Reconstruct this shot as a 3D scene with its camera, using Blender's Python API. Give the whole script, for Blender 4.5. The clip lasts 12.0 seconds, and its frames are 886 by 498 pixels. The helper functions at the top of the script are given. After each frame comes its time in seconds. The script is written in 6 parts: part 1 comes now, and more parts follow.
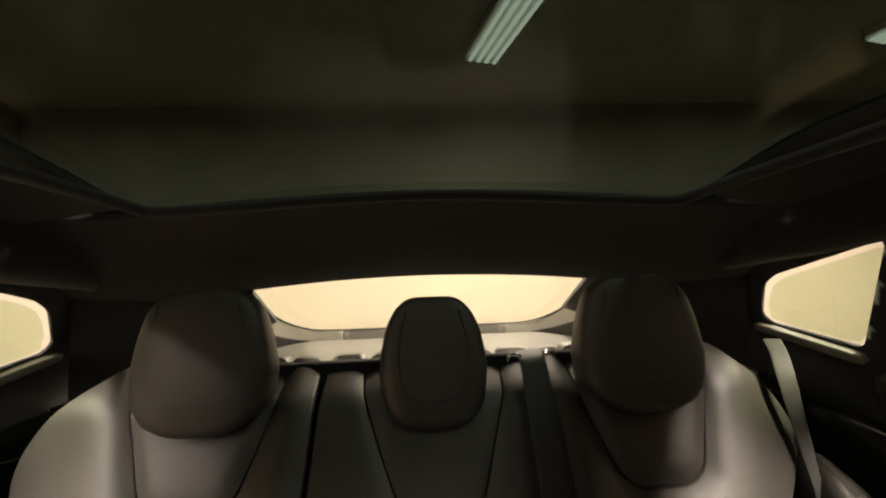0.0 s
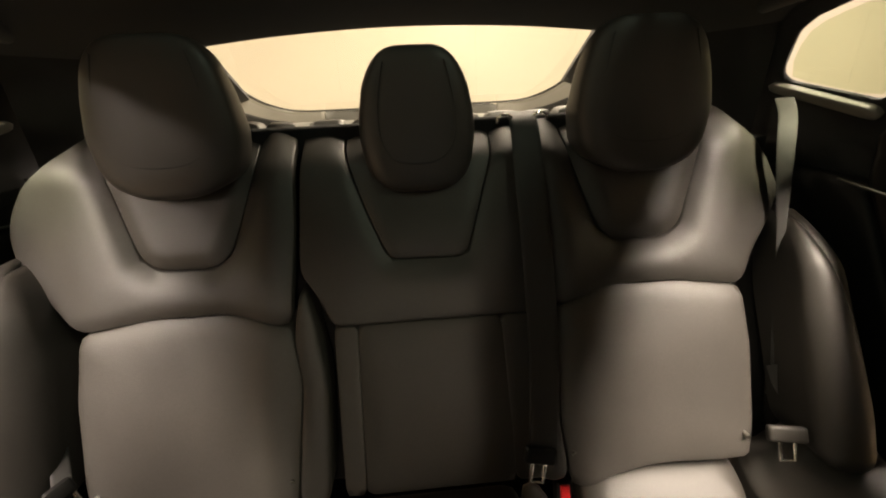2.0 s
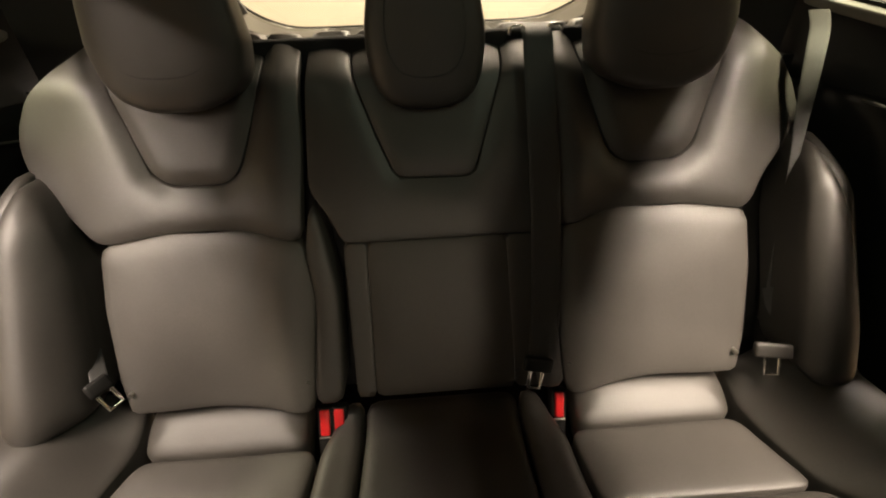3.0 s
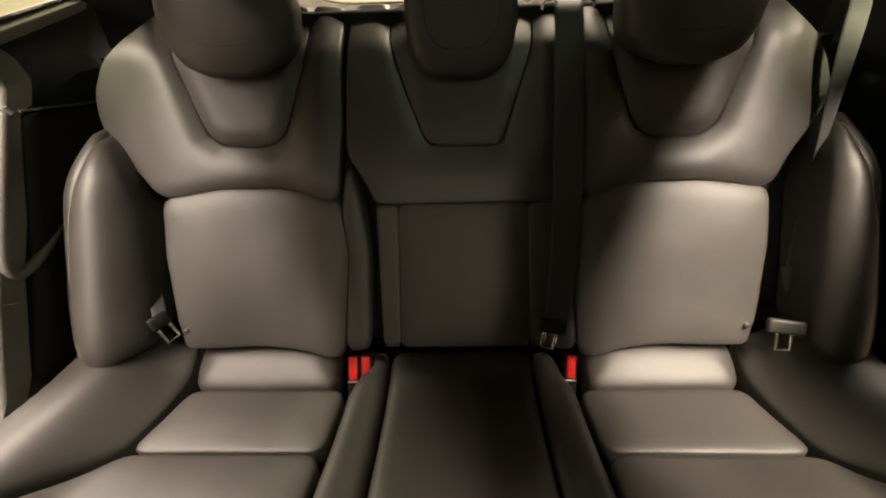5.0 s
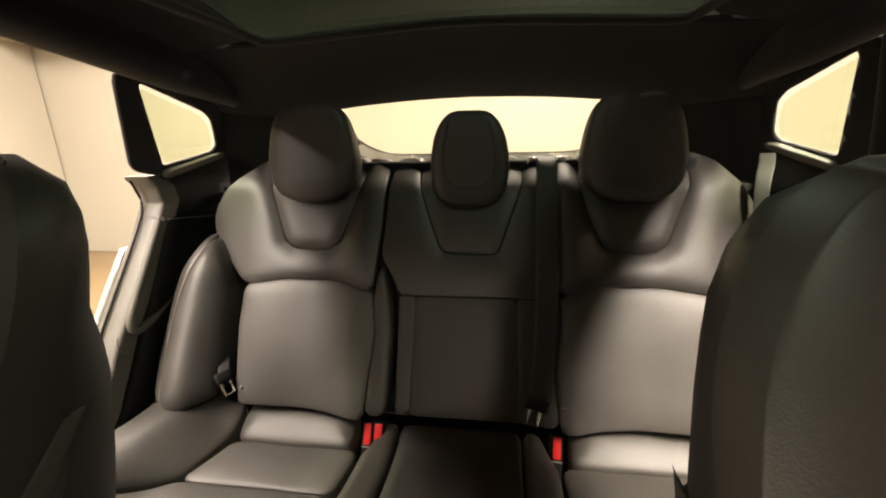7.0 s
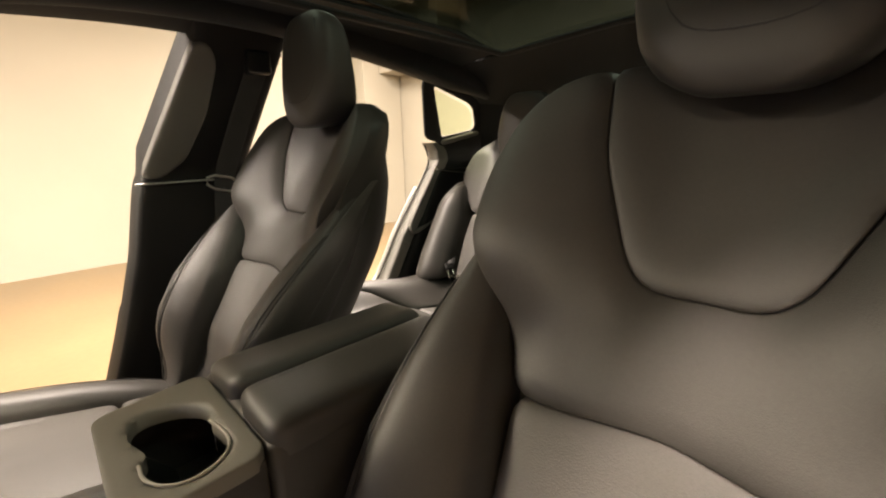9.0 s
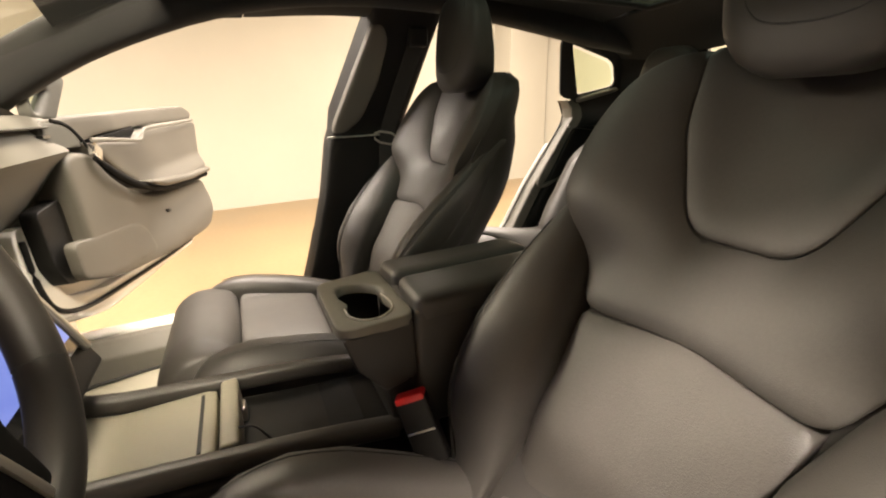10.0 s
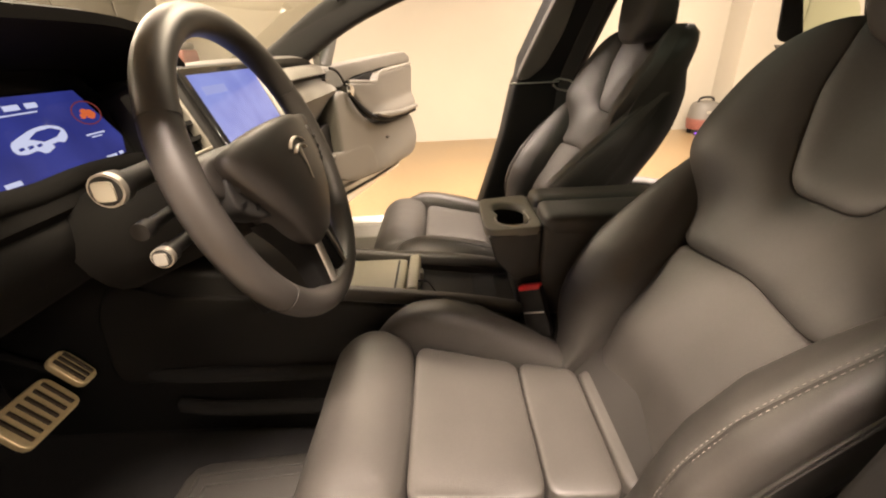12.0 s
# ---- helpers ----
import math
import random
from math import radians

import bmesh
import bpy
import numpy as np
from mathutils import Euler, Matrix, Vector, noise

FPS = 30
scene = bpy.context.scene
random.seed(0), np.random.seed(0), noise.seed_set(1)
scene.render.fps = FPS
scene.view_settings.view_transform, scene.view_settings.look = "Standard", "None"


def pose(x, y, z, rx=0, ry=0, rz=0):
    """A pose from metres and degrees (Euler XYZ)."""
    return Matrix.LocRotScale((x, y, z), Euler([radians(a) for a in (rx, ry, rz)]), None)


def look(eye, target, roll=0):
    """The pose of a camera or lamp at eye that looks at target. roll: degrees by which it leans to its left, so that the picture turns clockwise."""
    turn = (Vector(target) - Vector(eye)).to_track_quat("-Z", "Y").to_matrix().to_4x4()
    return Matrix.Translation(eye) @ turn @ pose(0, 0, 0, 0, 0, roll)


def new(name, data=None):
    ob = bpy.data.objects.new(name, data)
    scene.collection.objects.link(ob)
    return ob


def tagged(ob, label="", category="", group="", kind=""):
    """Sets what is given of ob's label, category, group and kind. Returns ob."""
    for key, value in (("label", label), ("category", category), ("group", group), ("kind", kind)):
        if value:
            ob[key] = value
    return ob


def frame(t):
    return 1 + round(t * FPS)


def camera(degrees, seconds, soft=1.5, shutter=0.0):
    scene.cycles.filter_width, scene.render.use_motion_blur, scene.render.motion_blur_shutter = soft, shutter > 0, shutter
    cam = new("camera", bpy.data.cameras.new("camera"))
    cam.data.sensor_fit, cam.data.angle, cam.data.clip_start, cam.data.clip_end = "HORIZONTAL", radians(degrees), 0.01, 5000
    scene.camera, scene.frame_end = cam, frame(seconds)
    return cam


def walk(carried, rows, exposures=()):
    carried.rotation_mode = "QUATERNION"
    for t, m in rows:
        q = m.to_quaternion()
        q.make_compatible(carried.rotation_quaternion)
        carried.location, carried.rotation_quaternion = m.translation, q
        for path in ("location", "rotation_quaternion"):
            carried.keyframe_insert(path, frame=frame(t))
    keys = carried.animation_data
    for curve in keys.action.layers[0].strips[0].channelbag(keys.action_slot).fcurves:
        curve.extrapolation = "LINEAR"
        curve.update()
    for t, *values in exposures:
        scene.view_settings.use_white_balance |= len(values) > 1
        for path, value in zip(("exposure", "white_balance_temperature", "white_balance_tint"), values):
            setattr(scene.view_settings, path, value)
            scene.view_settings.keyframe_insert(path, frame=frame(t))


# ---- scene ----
cam = camera(94.0, 12.0, soft=2.1)
PATH = [
    (0, (-0.014, -0.58, 1.277), (0.113, 1.41, 1.431), -2.0),
    (0.5, (-0.017, -0.55, 1.282), (0.122, 1.435, 1.081), -2.1),
    (1, (-0.014, -0.534, 1.239), (0.13, 1.422, 0.847), -2.4),
    (1.5, (-0.005, -0.533, 1.223), (0.131, 1.37, 0.622), -2.3),
    (2, (-0.001, -0.544, 1.209), (0.111, 1.298, 0.438), -2.7),
    (2.5, (-0.003, -0.555, 1.194), (0.088, 1.219, 0.273), -2.6),
    (3, (-0.004, -0.564, 1.188), (0.059, 1.144, 0.15), -2.5),
    (3.5, (-0.002, -0.566, 1.169), (0.023, 1.084, 0.04), -2.6),
    (5.5, (-0.002, -0.661, 1.201), (-0.098, 1.038, 0.152), -2.1),
    (6, (0.012, -0.708, 1.221), (-0.104, 1.092, 0.357), -1.9),
    (6.5, (0.045, -0.757, 1.214), (-0.107, 1.125, 0.555), -1.7),
    (8.3, (0.294, -0.994, 1.112), (-0.698, 0.699, 0.725), -1.4),
    (8.5, (0.358, -1.013, 1.086), (-0.774, 0.587, 0.687), -1.9),
    (9, (0.45, -1.091, 1.115), (-0.931, 0.273, 0.634), -1.6),
    (9.5, (0.536, -1.15, 1.13), (-1.033, -0.053, 0.552), -1.7),
    (10, (0.607, -1.17, 1.139), (-1.095, -0.36, 0.471), -2.1),
    (10.5, (0.674, -1.18, 1.15), (-1.103, -0.649, 0.403), -2.3),
    (11, (0.736, -1.177, 1.163), (-1.07, -0.89, 0.354), -2.6),
    (11.5, (0.793, -1.175, 1.181), (-1.015, -1.072, 0.332), -2.7),
    (12, (0.842, -1.169, 1.176), (-0.955, -1.191, 0.298), -2.9),
]
walk(cam, [(t, look(eye, target, roll)) for t, eye, target, roll in PATH],
     exposures=[(0.0, -0.25, 6600, 11), (2.0, -0.25, 6750, 12), (2.5, -0.15, 6850, 13), (3.5, -0.1, 6850, 12), (5.5, -0.1, 6650, 11), (6.5, 0.0, 6550, 10),
                (8.5, 0.1, 6550, 11), (9.5, 0.2, 6600, 11), (10.5, 0.05, 6450, 10), (11.0, 0.0, 6600, 11), (11.5, 0.0, 6850, 14), (12.0, -0.03, 7000, 16)])

# ---- light ----
world = bpy.data.worlds.new("world")
scene.world = world
world.use_nodes = True
world.node_tree.nodes["Background"].inputs[0].default_value = (1.0, 0.9, 0.72, 1)
world.node_tree.nodes["Background"].inputs[1].default_value = 0.02
LAMP_WATTS = 165.0
CEILING = 2.9
# First three are visible; the rest are unseen, added and weighted to light seats and walls.
FIXTURES = [(-1.85, 0.90, 1.2), (0.62, 1.60, 1.3), (3.35, 1.35, 1.0), (1.34, -1.12, 2.75), (-1.38, -0.95, 1.12), (-2.6, -4.6, 2.0), (0.7, -5.2, 1.0), (-1.7, -2.7, 0.75), (-3.5, 1.3, 0.65)]
for fx, fy, share in FIXTURES:
    lamp = bpy.data.lights.new("tube_light", "AREA")
    lamp.shape, lamp.size, lamp.size_y = "RECTANGLE", 0.24, 1.2
    lamp.energy, lamp.color = LAMP_WATTS * share, (1.0, 0.87, 0.74)
    ob = new("tube_light", lamp)
    ob.matrix_world = pose(fx, fy, CEILING - 0.13, 0, 0, 12)

# ---- materials ----


def material(name, base, rough=0.5, metal=0.0, spot=0.0, spot_scale=3.0, grain=0.0, grain_scale=300.0,
             relief=0.0, relief_scale=400.0, sheen=0.0, coat=0.0, second=None, cells=False, spec=0.5):
    m = bpy.data.materials.new(name)
    m.use_nodes = True
    nt = m.node_tree
    b = nt.nodes["Principled BSDF"]
    b.inputs["Roughness"].default_value, b.inputs["Metallic"].default_value = rough, metal
    b.inputs["Coat Weight"].default_value, b.inputs["Sheen Weight"].default_value = coat, sheen
    b.inputs["Specular IOR Level"].default_value = spec
    co = nt.nodes.new("ShaderNodeTexCoord")
    big = nt.nodes.new("ShaderNodeTexNoise")
    big.inputs["Scale"].default_value, big.inputs["Detail"].default_value = spot_scale, 5
    fine = nt.nodes.new("ShaderNodeTexNoise")
    fine.inputs["Scale"].default_value, fine.inputs["Detail"].default_value = grain_scale, 3
    for n in (big, fine):
        nt.links.new(co.outputs["Object"], n.inputs["Vector"])
    other = second or tuple(c * (1 - spot) for c in base)
    light = base if second else tuple(min(1, c * (1 + spot)) for c in base)
    ramp = nt.nodes.new("ShaderNodeValToRGB")
    ramp.color_ramp.elements[0].position, ramp.color_ramp.elements[1].position = 0.32, 0.68
    ramp.color_ramp.elements[0].color, ramp.color_ramp.elements[1].color = (*other, 1), (*light, 1)
    nt.links.new(big.outputs["Fac"], ramp.inputs["Fac"])
    mix = nt.nodes.new("ShaderNodeMix")
    mix.data_type, mix.blend_type = "RGBA", "MULTIPLY"
    mix.inputs["Factor"].default_value = grain
    nt.links.new(ramp.outputs["Color"], mix.inputs["A"])
    nt.links.new(fine.outputs["Fac"], mix.inputs["B"])
    nt.links.new(mix.outputs["Result"], b.inputs["Base Color"])
    rr = nt.nodes.new("ShaderNodeMapRange")
    rr.inputs["To Min"].default_value, rr.inputs["To Max"].default_value = max(0.02, rough - 0.08), min(1, rough + 0.08)
    nt.links.new(big.outputs["Fac"], rr.inputs["Value"])
    nt.links.new(rr.outputs["Result"], b.inputs["Roughness"])
    if relief:
        bump = nt.nodes.new("ShaderNodeBump")
        bump.inputs["Strength"].default_value, bump.inputs["Distance"].default_value = relief, 0.001
        if cells:
            v = nt.nodes.new("ShaderNodeTexVoronoi")
            v.inputs["Scale"].default_value = relief_scale
            nt.links.new(co.outputs["Object"], v.inputs["Vector"])
            nt.links.new(v.outputs["Distance"], bump.inputs["Height"])
        else:
            v = nt.nodes.new("ShaderNodeTexNoise")
            v.inputs["Scale"].default_value = relief_scale
            nt.links.new(co.outputs["Object"], v.inputs["Vector"])
            nt.links.new(v.outputs["Fac"], bump.inputs["Height"])
        nt.links.new(bump.outputs["Normal"], b.inputs["Normal"])
    return m


def glass(name, tint, gloss=1.0, rough=0.02):
    m = bpy.data.materials.new(name)
    m.use_nodes = True
    nt = m.node_tree
    nt.nodes.remove(nt.nodes["Principled BSDF"])
    clear, shine = nt.nodes.new("ShaderNodeBsdfTransparent"), nt.nodes.new("ShaderNodeBsdfGlossy")
    clear.inputs["Color"].default_value = (*tint, 1)
    shine.inputs["Roughness"].default_value = rough
    lay, mixer = nt.nodes.new("ShaderNodeLayerWeight"), nt.nodes.new("ShaderNodeMixShader")
    power, scaled = nt.nodes.new("ShaderNodeMath"), nt.nodes.new("ShaderNodeMath")
    power.operation, power.inputs[1].default_value = "POWER", 5.0
    scaled.operation, scaled.inputs[1].default_value, scaled.inputs[2].default_value = "MULTIPLY_ADD", 0.7 * gloss, 0.04 * gloss
    nt.links.new(lay.outputs["Facing"], power.inputs[0])
    nt.links.new(power.outputs["Value"], scaled.inputs[0])
    nt.links.new(scaled.outputs["Value"], mixer.inputs["Fac"])
    nt.links.new(clear.outputs["BSDF"], mixer.inputs[1])
    nt.links.new(shine.outputs["BSDF"], mixer.inputs[2])
    nt.links.new(mixer.outputs["Shader"], nt.nodes["Material Output"].inputs["Surface"])
    return m


def glow(name, color, strength, second=None):
    m = bpy.data.materials.new(name)
    m.use_nodes = True
    nt = m.node_tree
    b = nt.nodes["Principled BSDF"]
    b.inputs["Base Color"].default_value = (0.01, 0.01, 0.012, 1)
    b.inputs["Roughness"].default_value = 0.12
    b.inputs["Emission Strength"].default_value = strength
    b.inputs["Emission Color"].default_value = (*color, 1)
    if second:
        co, no, ramp = (nt.nodes.new(k) for k in ("ShaderNodeTexCoord", "ShaderNodeTexNoise", "ShaderNodeValToRGB"))
        no.inputs["Scale"].default_value = 14
        nt.links.new(co.outputs["Object"], no.inputs["Vector"])
        nt.links.new(no.outputs["Fac"], ramp.inputs["Fac"])
        ramp.color_ramp.elements[0].position, ramp.color_ramp.elements[1].position = 0.35, 0.65
        ramp.color_ramp.elements[0].color, ramp.color_ramp.elements[1].color = (*color, 1), (*second, 1)
        nt.links.new(ramp.outputs["Color"], b.inputs["Emission Color"])
    return m


LEATHER = material("black_leather", (0.040, 0.036, 0.032), 0.50, spec=0.5, spot=0.16, spot_scale=7, grain=0.25, grain_scale=260,
                   relief=0.12, relief_scale=900, cells=True)
LEATHER_SMOOTH = material("smooth_leather", (0.032, 0.029, 0.026), 0.50, spot=0.12, spot_scale=9, relief=0.08, relief_scale=900, cells=True)
# Leather lightened for inserts that catch light; the shaded middle seat keeps LEATHER.
INSERT = material("lighter_leather", (0.050, 0.045, 0.040), 0.50, spec=0.5, spot=0.16, spot_scale=8, grain=0.3, grain_scale=320,
                  relief=0.2, relief_scale=700, cells=True)
RIM = material("wheel_leather", (0.023, 0.0205, 0.0185), 0.44, spec=0.36, spot=0.14, spot_scale=14, relief=0.05, relief_scale=900, cells=True)
THREAD = material("stitching", (0.135, 0.122, 0.108), 0.7, spot=0.2, spot_scale=200)
SEAM = material("seam_cord", (0.02, 0.019, 0.018), 0.6, spot=0.2, spot_scale=60)
# Darkened for seat sides and backs in shade; also black console and scoop trim.
DARKTRIM = material("dark_trim", (0.030, 0.0275, 0.025), 0.46, spot=0.15, spot_scale=8, relief=0.1, relief_scale=800, spec=0.35)
TRIM = material("trim_grey", (0.135, 0.127, 0.108), 0.6, spot=0.08, spot_scale=5, relief=0.1, relief_scale=900)
GREYDARK = material("trim_dark_grey", (0.062, 0.060, 0.052), 0.65, spot=0.1, spot_scale=5, relief=0.15, relief_scale=700)
CUP = material("cup_panel_grey", (0.115, 0.108, 0.090), 0.5, spot=0.1, spot_scale=6, relief=0.12, relief_scale=900)
SUEDE = material("black_suede", (0.0065, 0.0063, 0.006), 0.95, spot=0.25, spot_scale=12, relief=0.3, relief_scale=900, sheen=0.1)
BLACK = material("black_plastic", (0.009, 0.0085, 0.008), 0.52, spot=0.2, spot_scale=6, relief=0.12, relief_scale=900, spec=0.22)
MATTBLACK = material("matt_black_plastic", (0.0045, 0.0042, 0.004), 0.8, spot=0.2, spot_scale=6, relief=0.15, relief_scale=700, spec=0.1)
EMBLEM = material("dark_satin_metal", (0.34, 0.32, 0.28), 0.38, metal=0.8, spot=0.1, spot_scale=30)
GLOSS = material("gloss_black", (0.008, 0.008, 0.008), 0.12, spot=0.2, spot_scale=8, coat=0.5)
GREY = material("grey_trim", (0.115, 0.108, 0.094), 0.55, spot=0.1, spot_scale=5, relief=0.15, relief_scale=900)
BEIGE = material("tray_beige", (0.185, 0.170, 0.128), 0.55, spot=0.08, spot_scale=6, relief=0.12, relief_scale=900)
PALE = material("pale_trim", (0.30, 0.28, 0.24), 0.6, spot=0.08, spot_scale=5, relief=0.1, relief_scale=900)
CARPET = material("black_carpet", (0.0075, 0.007, 0.007), 1.0, spot=0.4, spot_scale=30, grain=0.6, grain_scale=500, relief=0.8, relief_scale=420)
DOORGREY = material("door_grey", (0.082, 0.075, 0.062), 0.55, spot=0.1, spot_scale=5, relief=0.15, relief_scale=900)
SLOT = material("slot_brown", (0.035, 0.022, 0.010), 0.6, spot=0.2, spot_scale=60)
JAMBGREY = material("jamb_grey", (0.100, 0.093, 0.079), 0.55, spot=0.08, spot_scale=5, relief=0.12, relief_scale=900)
RUBBER = material("rubber_mat", (0.024, 0.022, 0.0195), 0.6, spot=0.2, spot_scale=14, relief=0.3, relief_scale=500)
WEB = material("belt_webbing", (0.022, 0.0205, 0.019), 0.62, spot=0.15, spot_scale=40, grain=0.4, grain_scale=700, relief=0.4, relief_scale=800)
BRICKRED = material("dull_red_plastic", (0.17, 0.055, 0.04), 0.5, spot=0.15, spot_scale=30)
RED = material("red_plastic", (0.62, 0.018, 0.02), 0.38, spot=0.12, spot_scale=50)
CHROME = material("chrome", (0.75, 0.73, 0.70), 0.16, metal=1.0, spot=0.05)
SATIN = material("satin_metal", (0.55, 0.53, 0.49), 0.34, metal=1.0, spot=0.08, spot_scale=30)
PEDAL = material("pedal_metal", (0.62, 0.50, 0.29), 0.42, metal=0.35, spot=0.1, spot_scale=30)
PAINT = material("white_paint", (0.80, 0.79, 0.76), 0.22, spot=0.02, coat=0.6)
PLASTER = material("cream_wall", (0.345, 0.318, 0.258), 0.85, spot=0.04, spot_scale=0.9, relief=0.2, relief_scale=60)
CONCRETE = material("sealed_concrete", (0.265, 0.185, 0.098), 0.36, second=(0.21, 0.148, 0.078), spot_scale=1.3, grain=0.22,
                    grain_scale=26, relief=0.15, relief_scale=50)
ROOFING = material("ceiling_paint", (0.55, 0.52, 0.46), 0.9, spot=0.06, spot_scale=1.5)
TINT = glass("green_tinted_glass", (0.74, 0.815, 0.645))
DOORGLASS = glass("door_glass", (0.93, 0.93, 0.89))
CLEAR = glass("clear_glass", (0.86, 0.86, 0.76))
DARKGLASS = glass("dark_roof_glass", (0.022, 0.030, 0.026), 0.35, 0.12)
TUBE = glow("tube_glow", (1.0, 0.93, 0.78), 12.0)
SCREEN = glow("screen_blue", (0.19, 0.25, 0.72), 0.9, (0.26, 0.34, 0.82))
CLUSTER = glow("cluster_blue", (0.025, 0.035, 0.22), 0.9, (0.035, 0.05, 0.30))
WHITEGLOW = glow("display_white", (0.62, 0.70, 0.95), 0.9)
PALEBLUE = glow("display_pale_blue", (0.33, 0.40, 0.80), 0.9)
ORANGEFAINT = glow("display_orange_faint", (0.30, 0.06, 0.05), 0.5)
ORANGEGLOW = glow("display_orange", (0.75, 0.16, 0.05), 0.8)
PURPLE = glow("purple_led", (0.45, 0.15, 1.0), 1.6)

# ---- builders ----


def mesh_object(name, verts, faces, mat, smooth=True, mats=None):
    me = bpy.data.meshes.new(name)
    me.from_pydata([tuple(v) for v in verts], [], faces)
    me.update()
    bm = bmesh.new()
    bm.from_mesh(me)
    bmesh.ops.recalc_face_normals(bm, faces=bm.faces)
    bm.to_mesh(me)
    bm.free()
    me.materials.append(mat)
    me.polygons.foreach_set("use_smooth", [smooth] * len(me.polygons))
    return new(name, me)


def under(ob, parent, label=""):
    if parent is not None:
        ob.parent = parent
    if label:
        tagged(ob, label)
    return ob


def thing(name, at, label, category, group="", kind=""):
    ob = new(name)
    ob.empty_display_size = 0.05
    ob.location = at
    bpy.context.view_layer.update()
    tagged(ob, label, category, group, kind)
    return ob


def attach(ob, parent, label=""):
    """Parent without moving: the parents here are unturned empties."""
    ob.parent = parent
    base = Vector(parent.location)
    if parent.parent is not None:
        base += Vector(parent.parent.location)
    ob.location = Vector(ob.location) - base
    if label:
        tagged(ob, label)
    return ob


def part(name, bm, mat, parent, label="", smooth=True, bevel=0.0):
    if bevel:
        bmesh.ops.bevel(bm, geom=[e for e in bm.edges if len(e.link_faces) == 2 and e.calc_face_angle(0) > 0.5], offset=bevel,
                        segments=3, profile=0.5, affect="EDGES", clamp_overlap=True)
    me = bpy.data.meshes.new(name)
    bm.to_mesh(me)
    bm.free()
    me.materials.append(mat)
    me.polygons.foreach_set("use_smooth", [smooth] * len(me.polygons))
    if smooth:
        me.set_sharp_from_angle(angle=0.9)
    ob = new(name, me)
    return attach(ob, parent, label) if parent is not None else tagged(ob, label)


def box(lo, hi, turn=None, at=None):
    """A bmesh box between two corners; turn: a matrix round at."""
    bm = bmesh.new()
    bmesh.ops.create_cube(bm, size=1)
    c, s = [(a + b) / 2 for a, b in zip(lo, hi)], [b - a for a, b in zip(lo, hi)]
    bmesh.ops.transform(bm, matrix=Matrix.Translation(c) @ Matrix.Diagonal((*s, 1)), verts=bm.verts)
    if turn is not None:
        bmesh.ops.transform(bm, matrix=Matrix.Translation(at) @ turn @ Matrix.Translation([-a for a in at]), verts=bm.verts)
    return bm


def chaikin(pts, times, closed=True):
    pts = [Vector(p) for p in pts]
    for _ in range(times):
        out = [] if closed else [pts[0]]
        n = len(pts)
        for i in range(n if closed else n - 1):
            a, b = pts[i], pts[(i + 1) % n]
            out += [a * 0.75 + b * 0.25, a * 0.25 + b * 0.75]
        pts = out if closed else out + [pts[-1]]
    return pts


def rounded(pts, r):
    """A closed outline with its corners rounded to about r."""
    pts = [Vector(p) for p in pts]
    out, n = [], len(pts)
    for i in range(n):
        a, b, c = pts[i - 1], pts[i], pts[(i + 1) % n]
        ka, kc = min(r, 0.42 * (a - b).length), min(r, 0.42 * (c - b).length)
        pa, pc = b + (a - b).normalized() * ka, b + (c - b).normalized() * kc
        for q in (0, 0.25, 0.5, 0.75, 1):
            out.append(pa * (1 - q) ** 2 + b * 2 * q * (1 - q) + pc * q * q)
    return out


def spread(pts, step, closed=True):
    """Points at an even step along a polyline."""
    n = len(pts)
    segs = [(pts[i], pts[(i + 1) % n]) for i in range(n if closed else n - 1)]
    total = sum((b - a).length for a, b in segs)
    count = max(3, round(total / step))
    out, walked, k, done = [], 0.0, 0, 0.0
    for i in range(count + (0 if closed else 1)):
        want = total * i / count
        while k < len(segs) - 1 and done + (segs[k][1] - segs[k][0]).length < want:
            done += (segs[k][1] - segs[k][0]).length
            k += 1
        a, b = segs[k]
        ln = (b - a).length or 1e-9
        out.append(a.lerp(b, min(1, (want - done) / ln)))
    return out


def edge_distance(p, loop):
    a = np.array([(q.x, q.y) for q in loop])
    b = np.roll(a, -1, axis=0)
    ab = b - a
    best = np.full(len(p), 1e9)
    for i in range(len(a)):
        t = np.clip(((p - a[i]) @ ab[i]) / max(1e-12, ab[i] @ ab[i]), 0, 1)
        best = np.minimum(best, np.hypot(*(p - a[i] - t[:, None] * ab[i]).T))
    return best


def inside(p, loop):
    res = np.zeros(len(p), bool)
    n = len(loop)
    for i in range(n):
        a, b = loop[i], loop[(i + 1) % n]
        if abs(a.y - b.y) < 1e-12:
            continue
        c = (a.y > p[:, 1]) != (b.y > p[:, 1])
        res ^= c & (p[:, 0] < (b.x - a.x) * (p[:, 1] - a.y) / (b.y - a.y) + a.x)
    return res


